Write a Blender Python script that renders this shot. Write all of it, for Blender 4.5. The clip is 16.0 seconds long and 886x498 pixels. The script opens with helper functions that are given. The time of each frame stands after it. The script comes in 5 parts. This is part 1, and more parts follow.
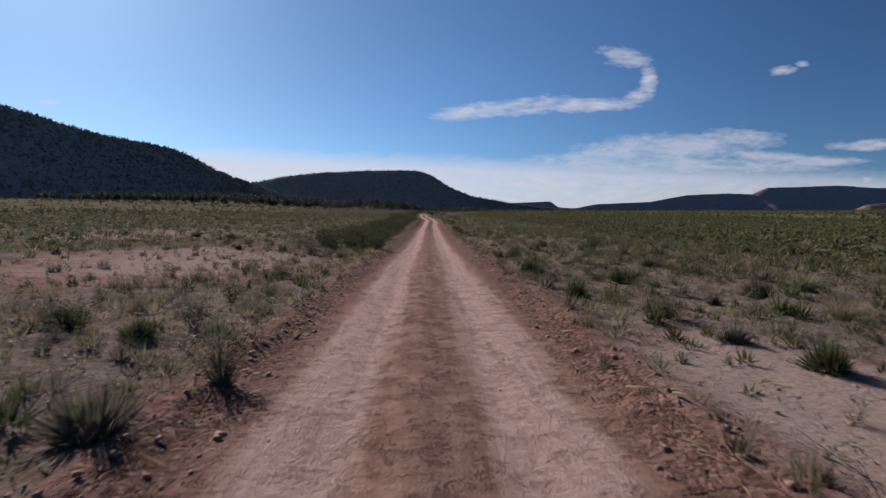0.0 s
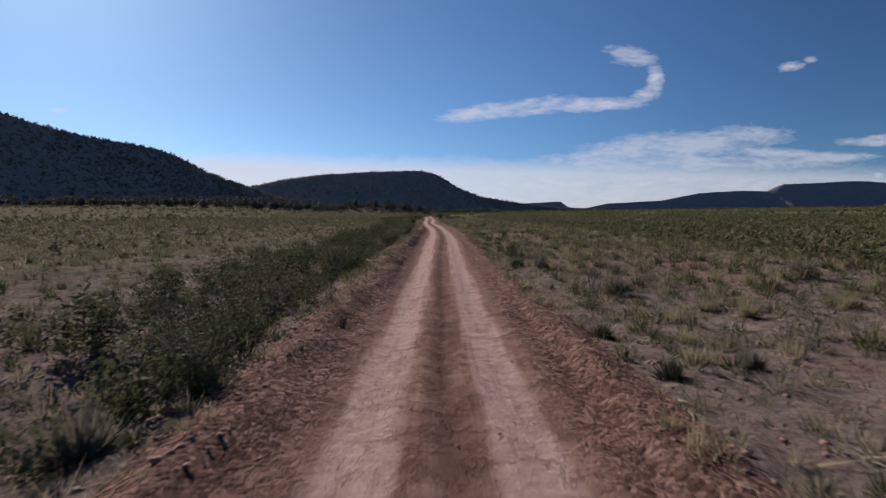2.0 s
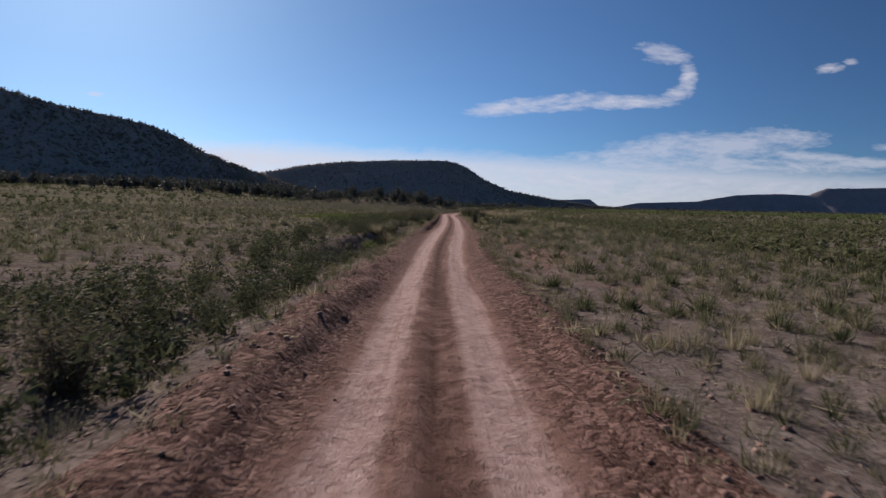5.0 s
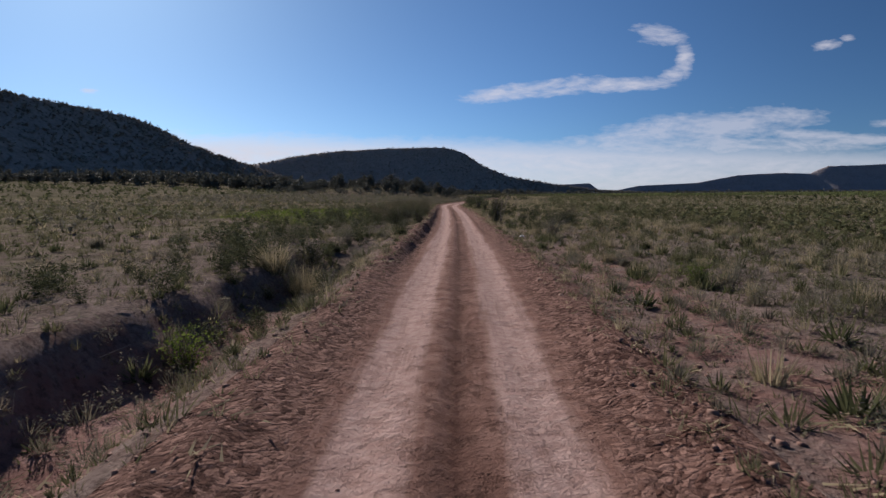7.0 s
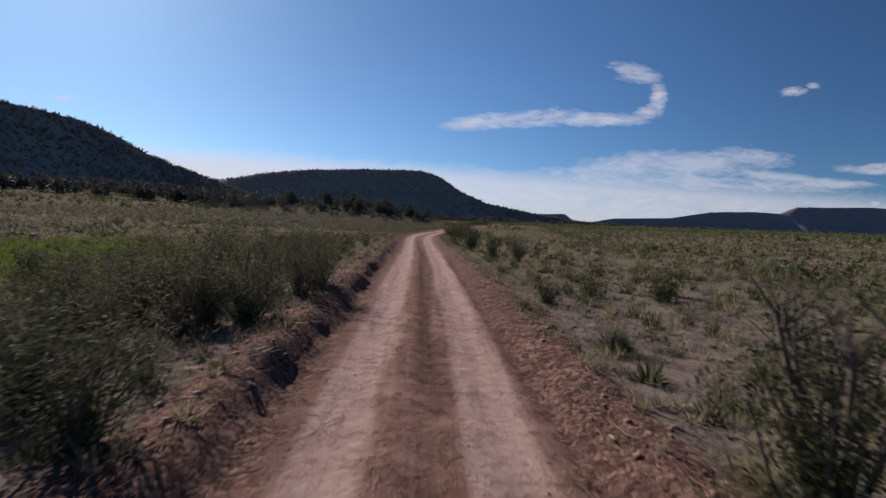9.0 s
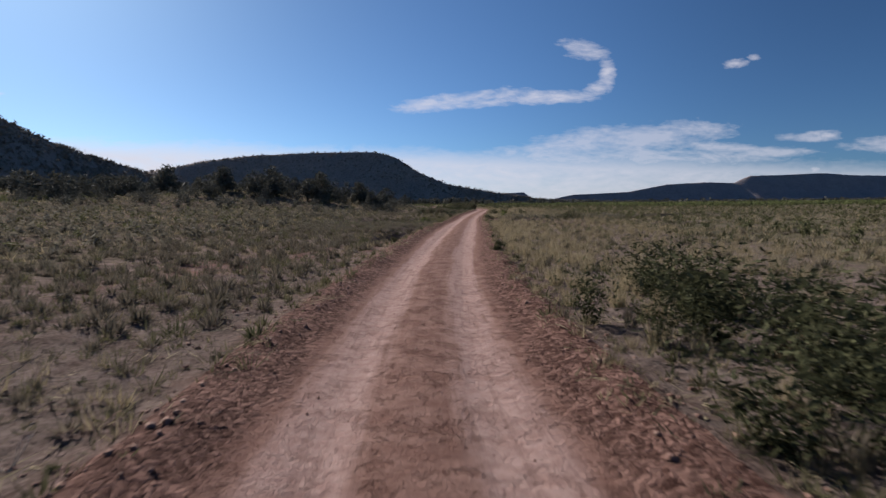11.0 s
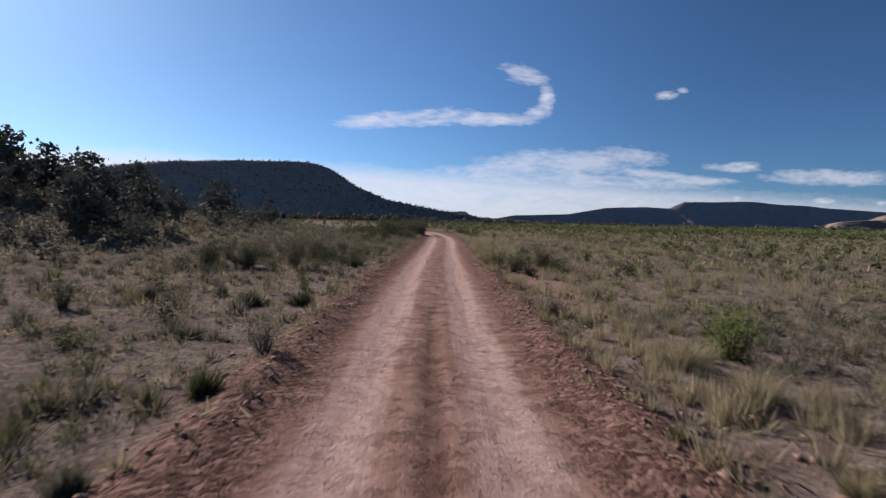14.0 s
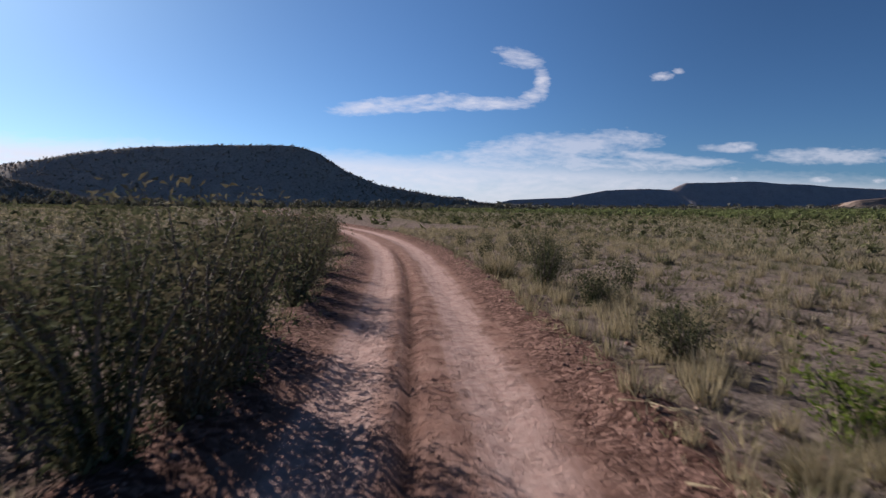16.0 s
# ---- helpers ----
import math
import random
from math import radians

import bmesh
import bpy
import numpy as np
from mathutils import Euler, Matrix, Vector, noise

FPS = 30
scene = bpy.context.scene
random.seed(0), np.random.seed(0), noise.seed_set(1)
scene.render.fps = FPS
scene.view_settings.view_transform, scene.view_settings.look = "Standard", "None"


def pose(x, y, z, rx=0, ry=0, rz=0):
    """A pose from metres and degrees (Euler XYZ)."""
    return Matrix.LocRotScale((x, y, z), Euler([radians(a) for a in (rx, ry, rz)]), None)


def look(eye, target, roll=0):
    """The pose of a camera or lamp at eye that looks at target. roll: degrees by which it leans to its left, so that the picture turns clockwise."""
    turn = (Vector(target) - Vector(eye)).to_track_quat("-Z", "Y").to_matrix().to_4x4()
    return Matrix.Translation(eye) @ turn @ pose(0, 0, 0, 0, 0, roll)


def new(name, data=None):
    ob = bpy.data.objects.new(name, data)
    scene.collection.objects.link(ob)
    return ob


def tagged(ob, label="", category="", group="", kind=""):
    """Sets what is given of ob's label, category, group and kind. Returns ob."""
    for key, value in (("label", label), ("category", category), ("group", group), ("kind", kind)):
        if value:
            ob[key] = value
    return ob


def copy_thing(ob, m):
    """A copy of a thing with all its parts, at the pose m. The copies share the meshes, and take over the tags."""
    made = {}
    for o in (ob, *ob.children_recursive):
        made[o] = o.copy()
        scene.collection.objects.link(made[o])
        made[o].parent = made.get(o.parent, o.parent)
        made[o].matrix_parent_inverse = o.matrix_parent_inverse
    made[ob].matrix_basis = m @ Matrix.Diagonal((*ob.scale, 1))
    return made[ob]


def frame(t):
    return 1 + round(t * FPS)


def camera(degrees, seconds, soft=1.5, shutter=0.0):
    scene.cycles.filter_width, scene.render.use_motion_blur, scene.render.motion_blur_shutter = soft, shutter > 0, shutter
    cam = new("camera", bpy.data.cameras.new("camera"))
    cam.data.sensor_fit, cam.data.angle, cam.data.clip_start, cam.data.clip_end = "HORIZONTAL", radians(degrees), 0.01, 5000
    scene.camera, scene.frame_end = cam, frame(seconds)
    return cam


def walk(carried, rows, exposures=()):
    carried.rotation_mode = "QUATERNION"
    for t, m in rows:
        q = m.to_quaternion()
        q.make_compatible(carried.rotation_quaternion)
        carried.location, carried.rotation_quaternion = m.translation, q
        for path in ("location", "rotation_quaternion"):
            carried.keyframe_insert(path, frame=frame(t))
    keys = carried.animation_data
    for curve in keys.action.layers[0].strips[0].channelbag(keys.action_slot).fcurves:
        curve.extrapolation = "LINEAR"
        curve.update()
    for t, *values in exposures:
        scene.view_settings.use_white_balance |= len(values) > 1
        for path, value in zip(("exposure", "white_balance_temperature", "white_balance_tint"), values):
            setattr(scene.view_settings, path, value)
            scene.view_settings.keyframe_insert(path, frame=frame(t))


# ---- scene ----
LENS = 72.0
cam = camera(LENS, 16.0, soft=1.45, shutter=0.05)

# ---- the lie of the track: its middle, north and east ----
TRACK = [(-60, -0.01), (-50, -0.03), (-40, -0.04), (-30, -0.05), (-20, -0.05), (-10, -0.03), (0, 0.0), (10, 0.05), (20, 0.1), (30, 0.16), (40, 0.23), (50, 0.31), (60, 0.39), (70, 0.51), (80, 0.64), (90, 0.79), (100, 0.94), (110, 1.06), (120, 1.0), (130, 0.84), (140, 0.52), (150, 0.18), (160, -0.17), (170, -0.37), (180, -0.37), (190, -0.26), (200, -0.22), (210, -0.26), (220, -0.34), (230, -0.47), (240, -0.66), (250, -0.91), (260, -1.2), (270, -1.37), (280, -1.09), (290, -0.15), (300, 1.17), (310, 2.59), (320, 4.06), (330, 5.57), (340, 7.12), (350, 8.76), (360, 10.5), (370, 12.35), (380, 14.29), (390, 16.3), (400, 18.24), (410, 20.05), (420, 21.59), (430, 22.85), (440, 23.55), (450, 23.43), (460, 22.68), (470, 21.41), (480, 19.71), (490, 18.53), (500, 18.49), (510, 18.49), (520, 18.49)]
STATIONS = np.arange(-60.0, 561.0, 1.0)
CENTRE = np.interp(STATIONS, [a for a, b in TRACK], [b for a, b in TRACK])
CENTRE = np.where(STATIONS > 520, TRACK[-1][1] - (STATIONS - 520) * 0.2, CENTRE)
_k = np.hanning(17) / np.hanning(17).sum()
CENTRE = np.convolve(np.pad(CENTRE, 8, mode="reflect", reflect_type="odd"), _k, "valid")


def track_x(y):
    """Where the middle of the track lies at y."""
    y = np.asarray(y, float)
    return np.interp(y, STATIONS, CENTRE) + np.where(y > 560, np.clip(y - 560, 0, 60) * -0.2, 0.0)


# how fast the car goes: seconds, metres a second
SPEED = [(0, 25), (0.3, 25), (0.45, 15), (0.65, 17), (0.8, 32), (1.1, 34), (1.5, 36), (1.9, 28), (2.5, 30), (3.0, 30), (4.5, 30), (4.7, 28), (5.3, 20), (6.2, 10), (6.8, 8), (7.0, 8), (7.5, 9), (8.0, 10.5), (8.2, 15), (8.35, 36), (8.6, 33), (9.2, 32), (11.3, 33), (12.0, 31), (12.7, 30), (12.85, 20), (13.0, 16), (13.2, 11), (13.4, 6), (13.7, 8), (13.85, 11), (13.95, 30), (14.2, 36), (14.7, 36), (15.2, 31), (16, 29)]
# how the camera is turned: seconds, tilt, roll, heading
TURNS = [
    (0.0, 86.331, -0.075, -1.702),
    (0.5, 86.206, -0.098, -3.046),
    (1.0, 85.808, 0.699, -2.686),
    (1.5, 86.461, -0.41, -1.807),
    (2.0, 86.499, 0.728, -0.986),
    (2.5, 86.498, 1.412, -1.52),
    (3.0, 86.445, 0.65, -1.886),
    (3.5, 86.261, -0.264, -2.147),
    (4.0, 86.576, -0.541, -1.791),
    (4.5, 86.158, -1.586, 0.721),
    (4.7, 86.058, -1.327, 1.439),
    (5.4, 85.681, -0.903, 0.965),
    (6.1, 85.304, -0.478, 0.492),
    (6.8, 84.915, -0.041, 0.004),
    (7.0, 84.79, 0.377, 1.154),
    (7.5, 83.312, -1.67, 3.795),
    (8.0, 87.104, -2.492, -1.109),
    (8.5, 87.497, -1.81, -2.59),
    (9.0, 87.151, -2.077, -1.171),
    (9.2, 86.631, -1.922, -0.996),
    (9.6, 86.437, -1.482, -1.804),
    (10.2, 86.113, -0.749, -3.152),
    (10.8, 85.725, 0.131, -4.768),
    (11.5, 85.337, 1.011, -6.385),
    (12.0, 85.347, -2.403, -9.61),
    (12.5, 85.19, -2.383, -9.813),
    (13.0, 85.491, -0.402, -8.148),
    (13.5, 85.988, -1.357, -10.29),
    (14.0, 87.298, -1.212, -10.74),
    (14.5, 87.566, 0.033, -10.64),
    (15.0, 86.459, 1.47, -13.29),
    (15.5, 85.866, -1.121, -13.56),
    (16.0, 85.98, -0.149, -11.022),
]


def driven(t):
    """How far north the car has come after t seconds."""
    fine = np.linspace(0.0, max(t, 1e-6), 400)
    pace = np.interp(fine, [a for a, b in SPEED], [b for a, b in SPEED])
    return float(np.sum((pace[1:] + pace[:-1]) / 2 * np.diff(fine)))


def turned(t):
    """Tilt, roll and heading at t seconds, on a smooth curve through TURNS."""
    i = max(0, min(len(TURNS) - 2, sum(row[0] <= t for row in TURNS) - 1))
    (t1, *a1), (t2, *a2) = TURNS[i], TURNS[i + 1]
    t0, *a0 = TURNS[max(i - 1, 0)]
    t3, *a3 = TURNS[min(i + 2, len(TURNS) - 1)]
    u, step = (t - t1) / (t2 - t1), t2 - t1
    out = []
    for p0, p1, p2, p3 in zip(a0, a1, a2, a3):
        m1, m2 = 0.7 * (p2 - p0) / (t2 - t0), 0.7 * (p3 - p1) / (t3 - t1)
        out.append((2 * u ** 3 - 3 * u ** 2 + 1) * p1 + (u ** 3 - 2 * u ** 2 + u) * step * m1
                   + (3 * u ** 2 - 2 * u ** 3) * p2 + (u ** 3 - u ** 2) * step * m2)
    return out


PATH = []
for i in range(161):
    y = driven(i / 10)
    PATH.append((i / 10, pose(float(track_x(y)), y, 2.0, *turned(i / 10))))
walk(cam, PATH, [(0.0, 0.32), (9.2, 0.32), (11.3, 0.42), (12.3, 0.55), (13.5, 0.60), (16.0, 0.57)])

# ---- world, sun ----
SUN_AZ, SUN_EL = -32.0, 29.0      # degrees east of north; height
world = bpy.data.worlds.new("sky")
scene.world = world
world.use_nodes = True
wn, wl = world.node_tree.nodes, world.node_tree.links
wn.clear()


def wmath(op, a, b=None, c=None):
    n = wn.new("ShaderNodeMath")
    n.operation = op
    for i, v in enumerate((a, b, c)):
        if v is None:
            continue
        if isinstance(v, (int, float)):
            n.inputs[i].default_value = v
        else:
            wl.new(v, n.inputs[i])
    return n.outputs[0]


w_out = wn.new("ShaderNodeOutputWorld")
w_bg = wn.new("ShaderNodeBackground")
w_bg.inputs["Strength"].default_value = 0.061
w_sky = wn.new("ShaderNodeTexSky")
w_sky.sky_type = "NISHITA"
w_sky.sun_disc = False
w_sky.sun_elevation = radians(SUN_EL)
w_sky.sun_rotation = radians(SUN_AZ)
w_sky.altitude = 2600
w_sky.air_density = 0.8
w_sky.dust_density = 4.0
w_sky.ozone_density = 4.0
w_co = wn.new("ShaderNodeTexCoord")
w_sep = wn.new("ShaderNodeSeparateXYZ")
wl.new(w_co.outputs["Generated"], w_sep.inputs[0])
w_y = wmath("MAXIMUM", w_sep.outputs[1], 0.05)
w_u = wmath("DIVIDE", w_sep.outputs[0], w_y)
w_v = wmath("DIVIDE", w_sep.outputs[2], w_y)
w_uv = wn.new("ShaderNodeCombineXYZ")
wl.new(w_u, w_uv.inputs[0])
wl.new(wmath("MULTIPLY", w_v, 3.2), w_uv.inputs[1])
w_n1 = wn.new("ShaderNodeTexNoise")
w_n1.inputs["Scale"].default_value = 11.0
w_n1.inputs["Distortion"].default_value = 0.8
w_n1.inputs["Detail"].default_value = 9.0
w_n1.inputs["Roughness"].default_value = 0.68
wl.new(w_uv.outputs[0], w_n1.inputs["Vector"])
w_n2 = wn.new("ShaderNodeTexNoise")
w_n2.inputs["Scale"].default_value = 48.0
w_n2.inputs["Detail"].default_value = 6.0
wl.new(w_uv.outputs[0], w_n2.inputs["Vector"])
w_noise = wmath("ADD", wmath("MULTIPLY", w_n1.outputs[0], 0.68), wmath("MULTIPLY", w_n2.outputs[0], 0.32))

# clouds: middle (east, up, as slopes from north and level), half width, half height, slant
STREAKS = [
    (0.062, 0.156, 0.080, 0.013, 0.06), (0.115, 0.164, 0.070, 0.016, 0.10), (0.165, 0.169, 0.085, 0.018, 0.10), (0.270, 0.171, 0.095, 0.014, 0.04), (0.345, 0.184, 0.030, 0.014, 0.30),
    (0.366, 0.208, 0.017, 0.030, 0.0), (0.330, 0.246, 0.050, 0.020, -0.22), (0.362, 0.230, 0.018, 0.016, 0.0), (0.588, 0.229, 0.026, 0.009, 0.10), (0.620, 0.240, 0.014, 0.006, 0.0),
    (-0.595, 0.170, 0.020, 0.006, 0.0), (0.748, 0.111, 0.040, 0.009, 0.0),
    (0.737, 0.050, 0.014, 0.007, 0.0), (0.92, 0.051, 0.035, 0.008, 0.0), (1.05, 0.051, 0.024, 0.007, 0.0),
]
BANKS = [
    (0.43, 0.103, 0.145, 0.026, 0.09), (0.31, 0.092, 0.150, 0.026, 0.16), (0.52, 0.117, 0.075, 0.017, -0.05), (0.57, 0.090, 0.090, 0.010, -0.06),
    (0.40, 0.072, 0.260, 0.018, 0.0), (0.66, 0.082, 0.080, 0.010, 0.0), (0.94, 0.096, 0.140, 0.017, 0.02), (0.72, 0.106, 0.06, 0.008, 0.0),
]


def cloud_cover(banks):
    """1 in the middle of each cloud, 0 at its edge."""
    cover = None
    for u0, v0, a, b, slant in banks:
        du = wmath("SUBTRACT", w_u, u0)
        dv = wmath("SUBTRACT", wmath("SUBTRACT", w_v, v0), wmath("MULTIPLY", du, slant))
        e = wmath("ADD", wmath("POWER", wmath("ABSOLUTE", wmath("DIVIDE", du, a)), 2.0),
                  wmath("POWER", wmath("ABSOLUTE", wmath("DIVIDE", dv, b)), 2.0))
        m = wmath("MAXIMUM", wmath("SUBTRACT", 1.0, wmath("MULTIPLY", e, 0.62)), 0.0)
        cover = m if cover is None else wmath("MAXIMUM", cover, m)
    return cover


def clamped(x, top):
    return wmath("MINIMUM", wmath("MAXIMUM", x, 0.0), top)


streak = cloud_cover(STREAKS)
w_t = wmath("SUBTRACT", wmath("ADD", wmath("MULTIPLY", streak, 0.95), wmath("MULTIPLY", w_noise, 2.5)), 1.66)
w_cl = wmath("MULTIPLY", clamped(wmath("MULTIPLY", w_t, 0.95), 0.72), wmath("GREATER_THAN", streak, 0.001))
bank = cloud_cover(BANKS)
w_b = wmath("SUBTRACT", wmath("ADD", wmath("MULTIPLY", bank, 1.0), wmath("MULTIPLY", w_noise, 2.6)), 1.58)
w_b = wmath("MULTIPLY", clamped(wmath("MULTIPLY", w_b, 0.66), 0.50), wmath("GREATER_THAN", bank, 0.001))
w_cl = wmath("MAXIMUM", w_cl, w_b)
# the veil of thin cloud along the horizon
w_veil = wmath("SUBTRACT", 0.118, wmath("ADD", wmath("ADD", w_v, wmath("MULTIPLY", w_u, 0.03)), wmath("MULTIPLY", w_noise, 0.05)))
w_veil = wmath("MULTIPLY", wmath("MINIMUM", wmath("MAXIMUM", wmath("MULTIPLY", w_veil, 36.0), 0.0), 1.0), 0.85)
w_veil = wmath("MULTIPLY", w_veil, wmath("ADD", 0.3, wmath("MULTIPLY", w_noise, 1.3)))
w_veil = wmath("MULTIPLY", w_veil, clamped(wmath("SUBTRACT", 0.88, wmath("MULTIPLY", w_u, 0.36)), 1.0))
w_all = wmath("MULTIPLY", wmath("MINIMUM", wmath("MAXIMUM", w_cl, w_veil), 0.95), wmath("GREATER_THAN", w_sep.outputs[1], 0.05))
w_mix = wn.new("ShaderNodeMix")
w_mix.data_type = "RGBA"
wl.new(w_all, w_mix.inputs["Factor"])
w_tint = wn.new("ShaderNodeMix")
w_tint.data_type, w_tint.blend_type = "RGBA", "MULTIPLY"
w_tint.inputs["Factor"].default_value = 1.0
w_tint.inputs["B"].default_value = (0.665, 0.93, 1.11, 1.0)
wl.new(w_sky.outputs[0], w_tint.inputs["A"])
# clear sky is deepest at a right angle to the sun
w_dot = wn.new("ShaderNodeVectorMath")
w_dot.operation = "DOT_PRODUCT"
wl.new(w_co.outputs["Generated"], w_dot.inputs[0])
w_dot.inputs[1].default_value = (math.sin(radians(SUN_AZ)) * math.cos(radians(SUN_EL)), math.cos(radians(SUN_AZ)) * math.cos(radians(SUN_EL)), math.sin(radians(SUN_EL)))
w_deep = wn.new("ShaderNodeMapRange")
w_deep.interpolation_type = "SMOOTHSTEP"
wl.new(wmath("ABSOLUTE", w_dot.outputs["Value"]), w_deep.inputs["Value"])
for w_key, w_val in (("From Min", 0.38), ("From Max", 0.86), ("To Min", 0.70), ("To Max", 1.0)):
    w_deep.inputs[w_key].default_value = w_val
w_blue = wn.new("ShaderNodeVectorMath")
w_blue.operation = "SCALE"
wl.new(w_tint.outputs["Result"], w_blue.inputs[0])
wl.new(w_deep.outputs["Result"], w_blue.inputs["Scale"])
wl.new(w_blue.outputs[0], w_mix.inputs["A"])
w_mix.inputs["B"].default_value = (8.9, 8.7, 9.8, 1.0)
wl.new(w_mix.outputs["Result"], w_bg.inputs["Color"])
wl.new(w_bg.outputs[0], w_out.inputs["Surface"])

sun_lamp = bpy.data.lights.new("sun", "SUN")
sun_lamp.energy = 5.0
sun_lamp.angle = radians(0.53)
sun_lamp.color = (1.0, 0.912, 0.862)
sun = new("sun", sun_lamp)
_az, _el = radians(SUN_AZ), radians(SUN_EL)
sun.matrix_basis = look((0, 0, 50), (-math.sin(_az) * math.cos(_el), -math.cos(_az) * math.cos(_el), 50 - math.sin(_el)))


# ---- materials ----
class Mat:
    """A small helper to write node materials in few lines."""

    def __init__(self, name):
        self.m = bpy.data.materials.new(name)
        self.m.use_nodes = True
        self.n, self.l = self.m.node_tree.nodes, self.m.node_tree.links
        self.n.clear()
        self.out = self.n.new("ShaderNodeOutputMaterial")

    def put(self, value, socket):
        if isinstance(value, (int, float)):
            socket.default_value = value
        elif isinstance(value, tuple):
            socket.default_value = (*value, 1.0) if len(value) == 3 and socket.type == "RGBA" else value
        else:
            self.l.new(value, socket)

    def pos(self):
        return self.n.new("ShaderNodeNewGeometry").outputs["Position"]

    def noise(self, scale, detail=4.0, rough=0.55, vector=None, stretch=None):
        t = self.n.new("ShaderNodeTexNoise")
        t.inputs["Scale"].default_value, t.inputs["Detail"].default_value, t.inputs["Roughness"].default_value = scale, detail, rough
        v = vector or self.pos()
        if stretch:
            mp = self.n.new("ShaderNodeMapping")
            mp.inputs["Scale"].default_value = stretch
            self.l.new(v, mp.inputs[0])
            v = mp.outputs[0]
        self.l.new(v, t.inputs["Vector"])
        return t.outputs[0]

    def voronoi(self, scale, vector=None, feature="F1"):
        t = self.n.new("ShaderNodeTexVoronoi")
        t.feature = feature
        t.inputs["Scale"].default_value = scale
        self.l.new(vector or self.pos(), t.inputs["Vector"])
        return t.outputs["Distance"]

    def attr(self, name):
        t = self.n.new("ShaderNodeAttribute")
        t.attribute_name = name
        return t.outputs["Fac"]

    def math(self, op, a, b=None):
        t = self.n.new("ShaderNodeMath")
        t.operation = op
        self.put(a, t.inputs[0])
        if b is not None:
            self.put(b, t.inputs[1])
        return t.outputs[0]

    def ramp(self, x, lo, hi, to_lo=0.0, to_hi=1.0):
        t = self.n.new("ShaderNodeMapRange")
        t.interpolation_type = "SMOOTHSTEP"
        self.put(x, t.inputs["Value"])
        for key, v in (("From Min", lo), ("From Max", hi), ("To Min", to_lo), ("To Max", to_hi)):
            t.inputs[key].default_value = v
        return t.outputs["Result"]

    def mix(self, f, a, b, blend="MIX"):
        t = self.n.new("ShaderNodeMix")
        t.data_type, t.blend_type = "RGBA", blend
        self.put(f, t.inputs["Factor"])
        self.put(a, t.inputs["A"])
        self.put(b, t.inputs["B"])
        return t.outputs["Result"]

    def bump(self, height, strength=0.5, distance=0.02):
        t = self.n.new("ShaderNodeBump")
        t.inputs["Strength"].default_value, t.inputs["Distance"].default_value = strength, distance
        self.l.new(height, t.inputs["Height"])
        return t.outputs[0]

    def surface(self, color, rough=0.9, normal=None, translucent=0.0, spec=0.2):
        p = self.n.new("ShaderNodeBsdfPrincipled")
        self.put(color, p.inputs["Base Color"])
        self.put(rough, p.inputs["Roughness"])
        p.inputs["Specular IOR Level"].default_value = spec
        if normal is not None:
            self.l.new(normal, p.inputs["Normal"])
        end = p.outputs[0]
        if translucent:
            t = self.n.new("ShaderNodeBsdfTranslucent")
            self.put(color, t.inputs["Color"])
            mx = self.n.new("ShaderNodeMixShader")
            mx.inputs[0].default_value = translucent
            self.l.new(end, mx.inputs[1])
            self.l.new(t.outputs[0], mx.inputs[2])
            end = mx.outputs[0]
        self.l.new(end, self.out.inputs["Surface"])
        return self.m


